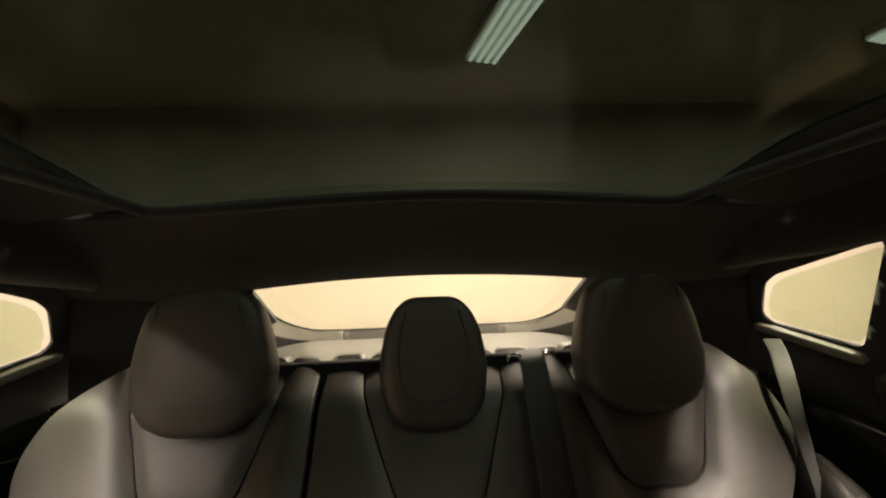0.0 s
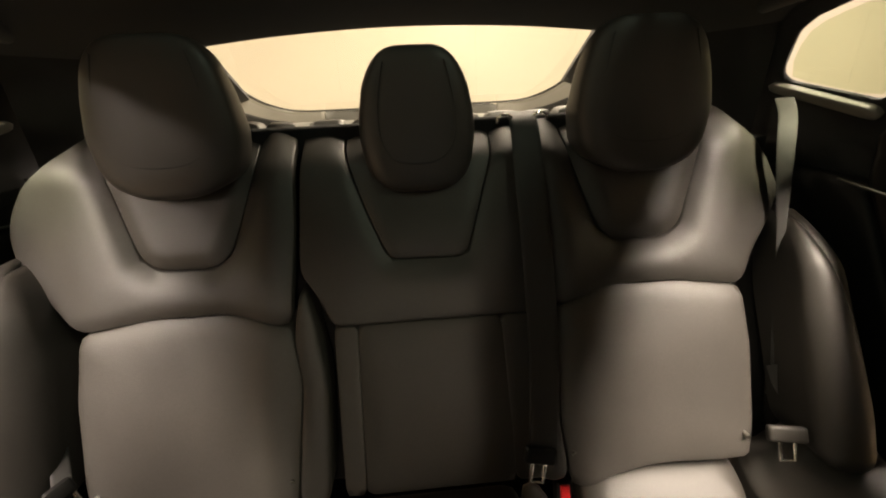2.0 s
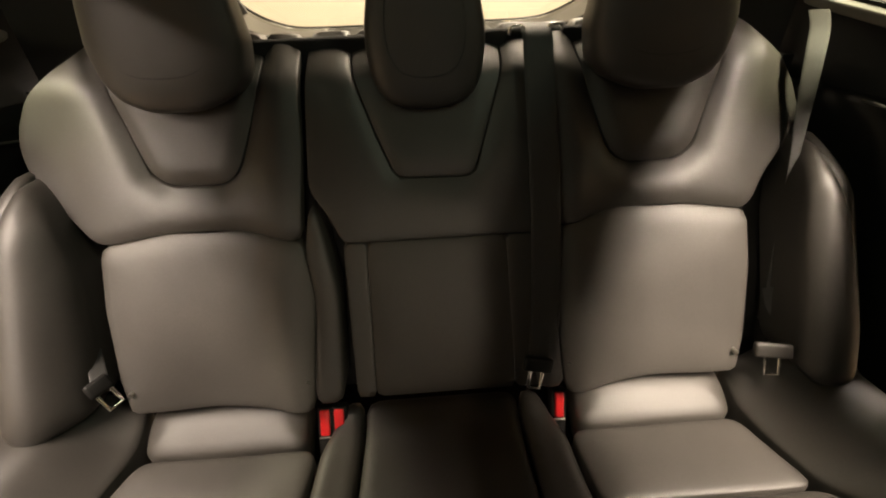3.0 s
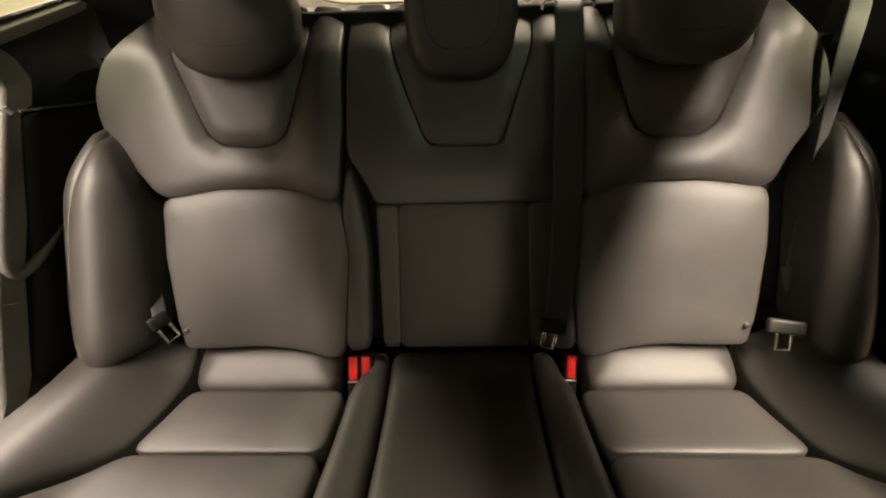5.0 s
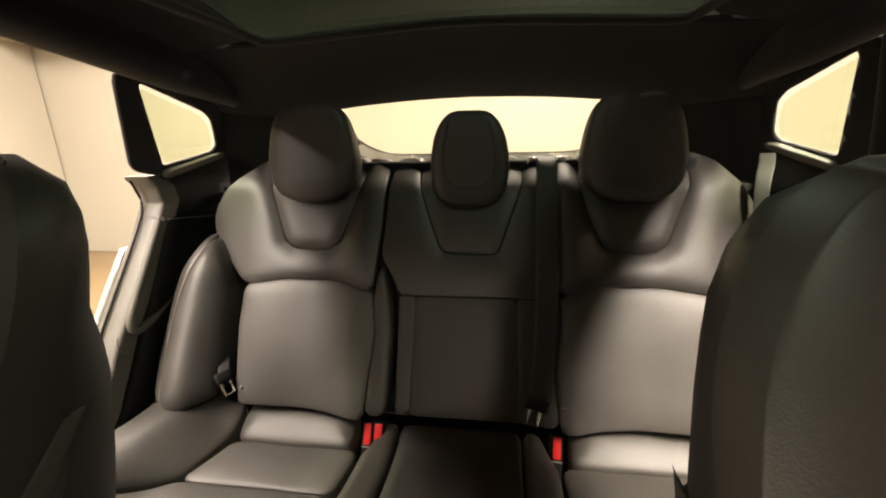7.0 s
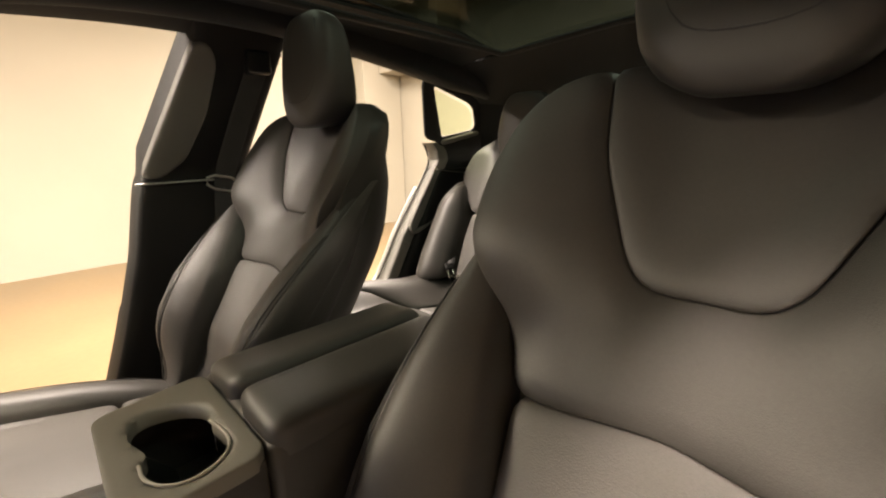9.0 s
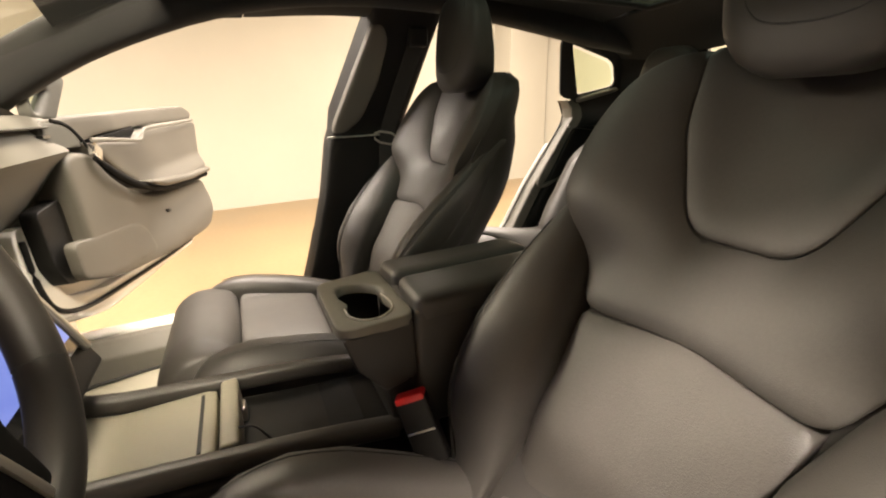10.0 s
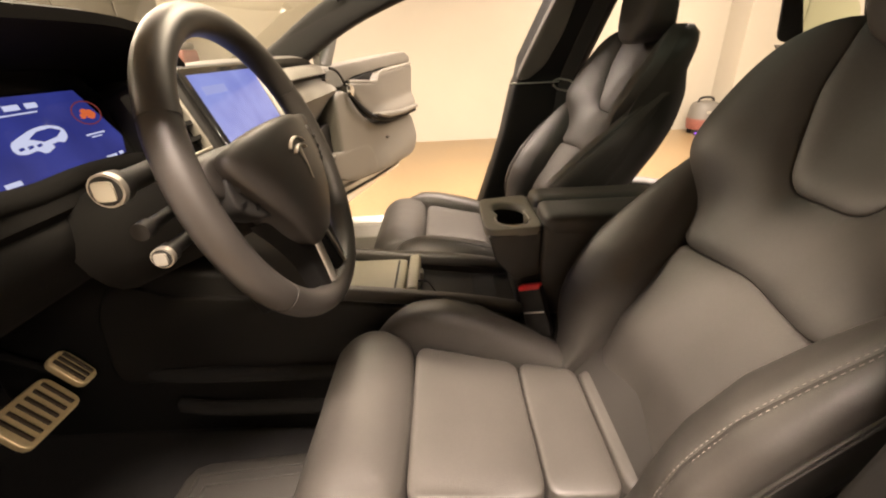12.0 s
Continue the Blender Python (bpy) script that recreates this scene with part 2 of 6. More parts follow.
def padded(name, outline, surf, mat, parent, puff=0.012, edge=0.02, depth=0.03, back=None, soft=2, grid=0.012, holes=(), label="",
           wrinkle=0.0, dip=0.0, radius=0.022):
    """An upholstered or moulded panel: an outline in the surface's (u, v), rounded at the rim, with a skirt going back."""
    from mathutils.geometry import delaunay_2d_cdt
    loop = spread(rounded([(*p, 0) for p in outline], 0.004 if soft == 0 else radius), grid)
    if mat in (LEATHER, INSERT):
        area = sum(a.x * b.y - b.x * a.y for a, b in zip(loop, loop[1:] + loop[:1]))
        grown = []
        for k, p in enumerate(loop):
            d = loop[(k + 1) % len(loop)] - loop[k - 1]
            out = Vector((d.y, -d.x, 0)).normalized() * math.copysign(0.0010, area)
            grown.append(p + out)
        loop = grown
    hs = [spread(rounded([(*p, 0) for p in h], 0.012), grid * 0.6) for h in holes]
    xs, ys = [p.x for p in loop], [p.y for p in loop]
    gu, gv = np.meshgrid(np.arange(min(xs), max(xs), grid), np.arange(min(ys), max(ys), grid))
    gu = gu + (np.arange(gu.shape[0]) % 2)[:, None] * grid * 0.5
    pts = np.stack([gu.ravel(), gv.ravel()], 1)
    ring = []
    n = len(loop)
    for d in (edge * 0.12, edge * 0.35, edge * 0.7):
        for i in range(n):
            t = loop[(i + 1) % n] - loop[i - 1]
            t = Vector((-t.y, t.x, 0))
            if t.length > 0:
                t.normalize()
                for sgn in (1, -1):
                    q = loop[i] + t * d * sgn
                    ring.append((q.x, q.y, d))
    ring = np.array(ring)
    rp = ring[:, :2]
    keep = inside(rp, loop) & (edge_distance(rp, loop) > ring[:, 2] * 0.9)
    rp = rp[keep]
    keep = inside(pts, loop) & (edge_distance(pts, loop) > max(edge * 0.85, grid * 0.5))
    pts = np.concatenate([rp, pts[keep]])
    for h in hs:
        pts = pts[~inside(pts, h) & (edge_distance(pts, h) > grid * 0.5)]
    allp = [Vector((p.x, p.y)) for p in loop]
    edges = [(i, (i + 1) % n) for i in range(n)]
    for h in hs:
        k = len(allp)
        allp += [Vector((p.x, p.y)) for p in h]
        edges += [(k + i, k + (i + 1) % len(h)) for i in range(len(h))]
    fixed = len(allp)
    allp += [Vector(p) for p in pts]
    vs, _, fs, vo, _, _ = delaunay_2d_cdt(allp, edges, [], 1, 1e-7)
    arr = np.array([(v.x, v.y) for v in vs])
    if hs:
        cen = np.array([arr[list(f)].mean(0) for f in fs])
        bad = np.zeros(len(fs), bool)
        for h in hs:
            bad |= inside(cen, h)
        fs = [f for f, b in zip(fs, bad) if not b]
    dist = edge_distance(arr, loop)
    for h in hs:
        dist = np.minimum(dist, edge_distance(arr, h))
    k = np.clip(dist / edge, 0, 1)
    height = -dip + (puff + dip) * np.sqrt(1 - (1 - k) ** 2)
    if wrinkle:
        height = height * 0.5 + (puff * 0.5 + 0.004) * (1 - np.exp(-dist / 0.035))
    verts, norms = [], []
    e = 1e-3
    for (u, v), h in zip(arr, height):
        p = Vector(surf(u, v))
        nrm = (Vector(surf(u + e, v)) - p).cross(Vector(surf(u, v + e)) - p).normalized()
        if wrinkle:
            h = h + wrinkle * noise.noise((u * 9, v * 9, len(name))) + wrinkle * 0.5 * noise.noise((u * 31, v * 14, 3))
        verts.append(p + nrm * h)
        norms.append(nrm)
    faces = [tuple(f) for f in fs]
    count = {}
    for f in faces:
        for i in range(len(f)):
            a, b = f[i], f[(i + 1) % len(f)]
            count[(a, b)] = 1
    rim = [(a, b) for a, b in count if (b, a) not in count]
    low = {}
    for a, b in (rim if depth else ()):
        for q in (a, b):
            if q not in low:
                low[q] = len(verts)
                verts.append(verts[q] + (Vector(back) if back else -norms[q]) * depth)
    faces += [(b, a, low[a], low[b]) for a, b in (rim if depth else ())]
    me = bpy.data.meshes.new(name)
    me.from_pydata([tuple(v) for v in verts], [], faces)
    me.materials.append(mat)
    me.polygons.foreach_set("use_smooth", [True] * len(me.polygons))
    me.update()
    me.set_sharp_from_angle(angle=1.3)
    ob = new(name, me)
    return attach(ob, parent, label) if parent is not None else tagged(ob, label)


def loft(rings, mat, name, parent, label="", cap=True, closed=True):
    """A skin over rings of points, the same number in each."""
    verts, faces, n = [], [], len(rings[0])
    for r in rings:
        verts += [Vector(p) for p in r]
    for i in range(len(rings) - 1):
        for j in range(n if closed else n - 1):
            a, b = i * n + j, i * n + (j + 1) % n
            faces.append((a, b, b + n, a + n))
    if cap and closed:
        faces += [tuple(range(n))[::-1], tuple(range((len(rings) - 1) * n, len(rings) * n))]
    ob = mesh_object(name, verts, faces, mat)
    ob.data.set_sharp_from_angle(angle=0.9)
    return attach(ob, parent, label) if parent is not None else tagged(ob, label)


def oval(c, wx, wy, power=2.6, n=36, z=None, tilt=0.0):
    """A ring round c in the x-y plane: a superellipse; tilt leans it forwards and back."""
    out = []
    for k in range(n):
        a = 2 * math.pi * k / n
        ca, sa = math.cos(a), math.sin(a)
        x = math.copysign(abs(ca) ** (2 / power), ca) * wx
        y = math.copysign(abs(sa) ** (2 / power), sa) * wy
        out.append((c[0] + x, c[1] + y, c[2] + tilt * y))
    return out


def sweep(path, mat, name, parent, w=0.002, h=None, label="", up=(0, 0, 1), n=10, power=2.0, smooth=2, step=None, closed=False, taper=None):
    """A rod or strap along a path: w across, h along up."""
    h = w if h is None else h
    pts = chaikin(path, smooth, closed) if smooth else [Vector(p) for p in path]
    if step:
        pts = spread(pts, step, closed)
    rings, m = [], len(pts)
    for i, p in enumerate(pts):
        a = pts[(i - 1) % m] if closed or i else pts[0]
        b = pts[(i + 1) % m] if closed or i < m - 1 else pts[-1]
        t = (b - a).normalized()
        side = t.cross(Vector(up))
        if side.length < 1e-4:
            side = t.cross(Vector((1, 0.1, 0)))
        side.normalize()
        hi = side.cross(t).normalized()
        s = taper(i / max(1, m - 1)) if taper else 1
        ring = []
        for k in range(n):
            q = 2 * math.pi * k / n
            cq, sq = math.cos(q), math.sin(q)
            ring.append(p + side * math.copysign(abs(cq) ** (2 / power), cq) * w * s + hi * math.copysign(abs(sq) ** (2 / power), sq) * h * s)
        rings.append(ring)
    if closed:
        rings.append(rings[0])
    return loft(rings, mat, name, parent, label, cap=not closed)


def patch(name, grid_pts, mat, parent, thick=0.02, label="", cuts=10, bulge=0.0):
    """A curved sheet over four corners (two rows of points), with thickness."""
    (a, b), (c, d) = [[Vector(p) for p in row] for row in grid_pts]
    nrm = (b - a).cross(c - a).normalized()
    verts, faces, n = [], [], cuts + 1
    for side in (0, 1):
        for i in range(n):
            for j in range(n):
                u, v = i / cuts, j / cuts
                p = a.lerp(b, u).lerp(c.lerp(d, u), v)
                verts.append(p + nrm * (bulge * 16 * u * (1 - u) * v * (1 - v) - thick * side))
    s = n * n
    if not thick:
        ob = mesh_object(name, verts[:s], [(i * n + j, (i + 1) * n + j, (i + 1) * n + j + 1, i * n + j + 1) for i in range(cuts) for j in range(cuts)], mat)
        return attach(ob, parent, label)
    for i in range(cuts):
        for j in range(cuts):
            q = (i * n + j, (i + 1) * n + j, (i + 1) * n + j + 1, i * n + j + 1)
            faces += [q, tuple(k + s for k in q[::-1])]
    rim = [i * n for i in range(n)] + [(n - 1) * n + j for j in range(1, n)] + [i * n + n - 1 for i in range(n - 2, -1, -1)] + [j for j in range(n - 2, 0, -1)]
    for i in range(len(rim)):
        p, q = rim[i], rim[(i + 1) % len(rim)]
        faces.append((p, q, q + s, p + s))
    ob = mesh_object(name, verts, faces, mat)
    ob.data.set_sharp_from_angle(angle=0.9)
    return attach(ob, parent, label) if parent is not None else tagged(ob, label)


def smooth_step(a, b, x):
    t = min(1, max(0, (x - a) / (b - a)))
    return t * t * (3 - 2 * t)


def prism(name, outline, axis, lo, hi, mat, parent, label="", bevel=0.0, smooth=True):
    """An outline in the two other axes, drawn out along one axis from lo to hi."""
    bm = bmesh.new()
    put = {"x": lambda p, k: (k, p[0], p[1]), "y": lambda p, k: (p[0], k, p[1]), "z": lambda p, k: (p[0], p[1], k)}[axis]
    f = bm.faces.new([bm.verts.new(put(p, lo)) for p in outline])
    ext = bmesh.ops.extrude_face_region(bm, geom=[f])
    d = {"x": (hi - lo, 0, 0), "y": (0, hi - lo, 0), "z": (0, 0, hi - lo)}[axis]
    bmesh.ops.translate(bm, vec=d, verts=[g for g in ext["geom"] if isinstance(g, bmesh.types.BMVert)])
    bmesh.ops.recalc_face_normals(bm, faces=bm.faces)
    return part(name, bm, mat, parent, label, smooth, bevel)

def valley_along(pts, depth, width):
    """How far a padded surface sinks towards a seam that runs along pts in (u, v)."""
    a = np.array(pts[:-1], float)
    ab = np.array(pts[1:], float) - a
    den = (ab * ab).sum(1)

    def sink(u, v):
        p = np.array((u, v)) - a
        t = np.clip((p * ab).sum(1) / den, 0, 1)
        d = np.hypot(*(p - t[:, None] * ab).T).min()
        return depth * math.exp(-(d / width) ** 2)
    return sink


def headrest(name, parent, label, cx, rows, front, rear, seam=0.0, lean=0.0):
    """A wedge-shaped headrest. rows: (z, half width); front and rear: the y of the face and of the back at the bottom and the top."""
    zs, ws = [r[0] for r in rows], [r[1] for r in rows]
    z0, z1 = zs[0], zs[-1]
    rings = []
    for k in range(27):
        q = 0.5 - 0.5 * math.cos(math.pi * k / 26)
        z = z0 + (z1 - z0) * q
        w = float(np.interp(z, zs, ws))
        shut = max(0.0, 1 - abs(2 * q - 1) ** 7.0) ** 0.45
        f, b = front[0] + (front[1] - front[0]) * q, rear[0] + (rear[1] - rear[0]) * q ** 0.8
        mid, d = (f + b) / 2 - 0.25 * (b - f) * (1 - shut), (b - f) / 2 * (0.12 + 0.88 * shut)
        rings.append(oval((cx + lean * q, mid, z), w * (0.40 + 0.60 * shut), d, 3.6, 44))
    head = loft(rings, LEATHER_SMOOTH, name, parent, label)
    if seam:
        zm = z0 + (z1 - z0) * 0.22
        path = []
        for e, pts in ((-1, (0.90, 0.72, 0.52, 0.34, 0.24)), (1, (0.24, 0.34, 0.52, 0.72, 0.90))):
            for q in pts:
                z = z0 + (z1 - z0) * q
                w = float(np.interp(z, zs, ws)) * seam * (0.55 if q < 0.3 else 0.92 if q < 0.4 else 1.0)
                path.append((cx + lean * q + e * w, front[0] + (front[1] - front[0]) * q + 0.0036 * abs(w / 0.06) ** 3 - 0.0004, z - (0.004 if q < 0.3 else 0)))
        sweep(path, SEAM, "headrest_seam", head, w=0.0013, smooth=2)
    return head


# ---- the garage ----


def slab(name, lo, hi, mat, label, category):
    return tagged(part(name, box(lo, hi), mat, None, smooth=False), label, category, kind="structure")


slab("ground", (-5.2, -7.2, -0.1), (5.2, 3.3, 0.0), CONCRETE, "sealed tan concrete workshop floor with faint stains", "floor")
slab("wall_west", (-5.2, -7.2, 0), (-5.0, 3.1, CEILING), PLASTER, "plain cream painted workshop wall beside the car", "wall")
slab("wall_east", (5.0, -7.2, 0), (5.2, 3.1, CEILING), PLASTER, "plain cream painted wall on the driver's side", "wall")
slab("wall_south", (-5.0, -7.2, 0), (5.0, -7.0, CEILING), PLASTER, "cream painted wall ahead of the car", "wall")
slab("ceiling", (-5.2, -7.2, CEILING), (5.2, 3.3, CEILING + 0.1), ROOFING, "pale painted workshop ceiling", "ceiling")
slab("wall_post", (-4.995, 2.45, 0), (-4.6, 3.095, CEILING), PLASTER, "square white wall post in the corner", "post")
rear_wall = tagged(part("wall_north", box((-5.0, 3.12, 0), (5.0, 3.3, CEILING)), PLASTER, None, smooth=False),
                   "cream panelled wall behind the car", "wall", kind="structure")
for k in range(9):
    x0 = -4.99 + k * 1.11
    part("wall_panel", box((x0 + 0.0006, 3.114, 0.01), (x0 + 1.1094, 3.121, CEILING - 0.01)), PLASTER, rear_wall, smooth=False)

# ---- the car's shell ----
car = thing("car_body", (0, -0.5, 0), "white car with black headliner, open front doors and tinted glass", "car")


def flip(s, pts):
    return [(s * x, z) for x, z in pts][::(1 if s > 0 else -1)]


def side_x(z):
    return 0.72 - max(0.0, z - 1.08) * 0.52 - max(0.0, 0.75 - z) * -0.1


def side_surf(s):
    if s < 0:
        return lambda u, v: (-side_x(v), u, v)
    return lambda u, v: (side_x(v), -u, v)


def side_panel(s, name, outline, mat, lift=0.0, label="", **kw):
    base = side_surf(s)

    def surf(u, v):
        p = base(u, v)
        return (p[0] - s * lift, p[1], p[2])
    pts = outline if s < 0 else [(-y, z) for y, z in outline]
    hl = [[(y, z) if s < 0 else (-y, z) for y, z in h] for h in kw.pop("holes", ())]
    return padded(name, pts, surf, mat, kw.pop("parent", car), holes=hl, label=label, **kw)


def roof_z(x, y):
    front = 0.03 * smooth_step(-0.85, -1.35, y)
    rear = 0.130 * smooth_step(-0.02, 0.30, y)
    lift = 0.034 * smooth_step(0.05, -0.20, y) * (1 - smooth_step(0.44, 0.58, abs(x)))
    return 1.410 + lift - 0.115 * (x / 0.55) ** 2 * 0.36 - front - rear


for s in (-1, 1):
    padded("headliner", [(s * 0.41, 0.0), (s * 0.41, -1.10), (s * 0.60, -1.10), (s * 0.60, 0.0)][::-s], lambda u, v: (u, -v * -1, roof_z(u, v)),
           SUEDE, car, puff=0.0, edge=0.01, depth=0.010, back=(0, 0, 1), soft=0, grid=0.04, label="black suede headliner")
padded("headliner", [(-0.60, -0.02), (-0.42, 0.024), (-0.2, 0.028), (0, 0.027), (0.2, 0.028), (0.42, 0.024), (0.60, -0.02), (0.64, 0.17), (0.44, 0.27), (0.36, 0.255), (0.2, 0.25), (0, 0.247), (-0.2, 0.25), (-0.36, 0.255), (-0.44, 0.27), (-0.64, 0.17)], lambda u, v: (u, v, roof_z(u, v)),
       SUEDE, car, puff=0.0, edge=0.012, depth=0.010, back=(0, 0, 1), soft=0, grid=0.03, label="black suede headliner")
padded("headliner", [(-0.60, -1.10), (0.60, -1.10), (0.58, -1.26), (-0.58, -1.26)], lambda u, v: (u, v, roof_z(u, v)),
       SUEDE, car, puff=0.0, edge=0.012, depth=0.010, back=(0, 0, 1), soft=0, grid=0.04, label="black suede headliner")
roof = padded("roof_glass", [(-0.46, -1.14), (0.46, -1.14), (0.46, 0.06), (-0.46, 0.06)], lambda u, v: (u, v, roof_z(u, v) + 0.007),
              DARKGLASS, car, puff=0.0, edge=0.01, depth=0, back=(0, 0, 1), soft=0, grid=0.05, label="dark tinted panoramic roof glass")
# the rim round the roof glass
sweep([(-0.412, -1.09, roof_z(0.412, -1.09)), (-0.412, -0.05, roof_z(0.412, -0.05)), (-0.402, 0.016, roof_z(0.39, 0.01) + 0.002), (-0.38, 0.026, roof_z(0.38, 0.024) + 0.002), (-0.2, 0.030, roof_z(0.2, 0.03) + 0.002), (0, 0.028, roof_z(0, 0.02) + 0.002), (0.2, 0.030, roof_z(0.2, 0.03) + 0.002),
       (0.38, 0.026, roof_z(0.38, 0.024) + 0.002), (0.402, 0.016, roof_z(0.39, 0.01) + 0.002), (0.412, -0.05, roof_z(0.412, -0.05)), (0.412, -1.09, roof_z(0.412, -1.09))], SUEDE, "roof_rim", car, w=0.012, h=0.008, smooth=3)

for s in (-1, 1):
    # rails over the doors and windscreen pillars
    rail = [(-1.98, 1.000), (-1.70, 1.138), (-1.54, 1.234), (-1.38, 1.308), (-1.14, 1.382), (-0.86, 1.412), (-0.55, 1.402), (-0.30, 1.372), (-0.10, 1.345), (0.10, 1.318), (0.26, 1.285), (0.42, 1.22)]
    sweep([(s * (side_x(z) - 0.025), y, z + 0.012) for y, z in rail], SUEDE, "roof_rail", car, w=0.052, h=0.034, up=(-s, 0, 0.4), power=2.8, n=20, smooth=2, taper=lambda t: 1 - 0.45 * smooth_step(0.72, 0.9, t))
    # Cover strips above the rail, added to block light between rail and headliner.
    for (y0, z0, x0), (y1, z1, x1) in (((-1.46, 1.30, 0.60), (-1.20, 1.395, 0.565)), ((-1.20, 1.395, 0.565), (-0.86, 1.445, 0.55)), ((-0.86, 1.445, 0.55), (-0.30, 1.405, 0.57)), ((-0.30, 1.405, 0.57), (0.20, 1.34, 0.60))):
        patch("roof_side_cover", [[(s * x0, y0, z0), (s * x1, y1, z1)], [(s * 0.48, y0, z0 + 0.06), (s * 0.48, y1, z1 + 0.06)]], SUEDE, car, thick=0.01 * s)
    # rear quarter, with its window
    quarter = [(-0.135, 1.325), (0.10, 1.30), (0.24, 1.26), (0.34, 1.20), (0.34, 1.02), (0.05, 1.02), (0.012, 1.07), (0.012, 1.12), (-0.045, 1.145)]
    if s < 0:
        quarter[5:8] = [(0.08, 1.02), (0.062, 1.08), (0.045, 1.125)]
    pane = [(-0.086, 1.308), (0.115, 1.262), (0.152, 1.245), (0.198, 1.19), (0.190, 1.178), (0.042, 1.152)]
    side_panel(s, "quarter_trim", quarter, SUEDE, puff=0.003, edge=0.006, depth=0.005, soft=1, grid=0.014, holes=[[(-0.078, 1.312), (0.120, 1.268), (0.158, 1.250), (0.206, 1.190), (0.196, 1.174), (0.040, 1.148)]], label="black rear quarter trim")
    side_panel(s, "quarter_window", pane, TINT, lift=-0.006, puff=0, edge=0.01, depth=0, soft=1, grid=0.03, label="small green-tinted rear quarter window")
    side_panel(s, "window_ledge", [(0.035, 1.136), (0.225, 1.172), (0.235, 1.158), (0.04, 1.118)], TRIM, lift=0.012, puff=0.004, edge=0.008, depth=0.02, soft=1, grid=0.01,
               label="pale ledge under the quarter window")
    side_panel(s, "rear_side_wall", [(0.62, 1.06), (0.62, 0.32), (0.03 if s > 0 else 0.10, 0.32), (0.03 if s > 0 else 0.10, 1.04)], CARPET, lift=-0.045, puff=0.002, edge=0.02, depth=0.02, soft=1, grid=0.04, label="black carpeted wall beside the boot")
    # C-pillar to the tailgate
    quad = [[(s * 0.60, 0.16, 1.31), (s * 0.34, 0.25, 1.30)], [(s * 0.71, 0.30, 1.03), (s * 0.50, 0.52, 1.09)]]
    patch("rear_pillar", quad if s > 0 else [r[::-1] for r in quad], SUEDE, car, thick=0.02, bulge=-0.012, label="black rear pillar trim")
    patch("rear_pillar", [[(s * 0.335, 0.25, 1.275), (s * 0.46, 0.80, 1.16)], [(s * 0.60, 0.25, 1.25), (s * 0.62, 0.80, 1.00)]], SUEDE, car, thick=0.01)
    side_panel(s, "side_trim", [(0.30, 1.03), (0.04, 1.03), (-0.06, 0.86), (-0.175, 0.66), (-0.21, 0.55), (0.30, 0.55)], BLACK, lift=0.02, puff=0.01, edge=0.03, depth=0.06, soft=1, grid=0.02,
               label="black side trim beside the rear bench")

# tailgate: glass, its trim and the shelf
patch("rear_window", [[(-0.50, 0.255, 1.335), (0.50, 0.255, 1.335)], [(-0.58, 0.87, 1.10), (0.58, 0.87, 1.10)]], CLEAR, car, thick=0, label="large sloping rear window")


def gate(u, v, lift=0.0):
    """The tailgate's inner trim: flat in the middle, swept forward along the glass at the sides."""
    k = 1 - 0.17 * smooth_step(0.34, 0.62, abs(u)) - lift
    return (0.02 + (u - 0.02) * k, -0.65 + 1.47 * k, 1.21 + (v - 1.21) * k)


WAVE = [(-0.64, 1.285), (-0.57, 1.247), (-0.50, 1.194), (-0.46, 1.166), (-0.42, 1.147), (-0.37, 1.131), (-0.31, 1.125)]
padded("tailgate_trim", [(-0.264, 1.124)] + WAVE[::-1] + [(-0.64, 1.03), (-0.264, 1.03)], gate, TRIM, car, puff=0.004, edge=0.012, depth=0.03, back=(0, 1, 0), soft=0, grid=0.016, label="grey moulded tailgate trim")
padded("tailgate_trim", [(0.274, 1.03), (0.66, 1.03), (0.66, 1.285)] + [(-x, z) for x, z in WAVE[1:]] + [(0.274, 1.124)], gate, TRIM, car, puff=0.004, edge=0.012, depth=0.03, back=(0, 1, 0), soft=0, grid=0.016, label="grey moulded tailgate trim")
padded("tailgate_trim", [(-0.262, 1.03), (0.272, 1.03), (0.272, 1.124), (-0.262, 1.124)], gate, GREYDARK, car, puff=0.003, edge=0.012, depth=0.03, back=(0, 1, 0), soft=0, grid=0.03, label="darker middle panel of the tailgate trim")
edge = [(-0.64, 1.288)] + WAVE[1:] + [(-0.15, 1.125), (0.15, 1.125)] + [(-x, z) for x, z in WAVE[::-1][:-1]] + [(0.66, 1.288)]
sweep([gate(x, z + 0.002, 0.004) for x, z in edge], BLACK, "window_seal", car, w=0.003, smooth=2, label="thin black seal round the rear window")
for s in (-1, 1):
    padded("trim_recess", flip(s, [(0.345, 1.092), (0.44, 1.110), (0.56, 1.150), (0.58, 1.07), (0.50, 1.045), (0.40, 1.055)][::-1]), lambda u, v: gate(u, v, 0.012), BLACK, car, puff=0.001, edge=0.01, depth=0.012, back=(0, 1, 0), soft=1, grid=0.014, label="dark recess in the tailgate trim")
part("tailgate", box((-0.62, 0.83, 0.6), (0.62, 0.87, 1.10)), PAINT, car)
part("parcel_shelf", box((-0.60, 0.19, 1.082), (0.60, 0.80, 1.098)), GREYDARK, car, "grey parcel shelf behind the rear headrests", bevel=0.004)
part("boot_floor", box((-0.66, 0.2, 0.60), (0.66, 0.86, 0.64)), CARPET, car)
for s in (-1, 1):
    part("boot_side", box((s * 0.64 - 0.02, 0.2, 0.6), (s * 0.64 + 0.02, 0.86, 1.08)), CARPET, car)

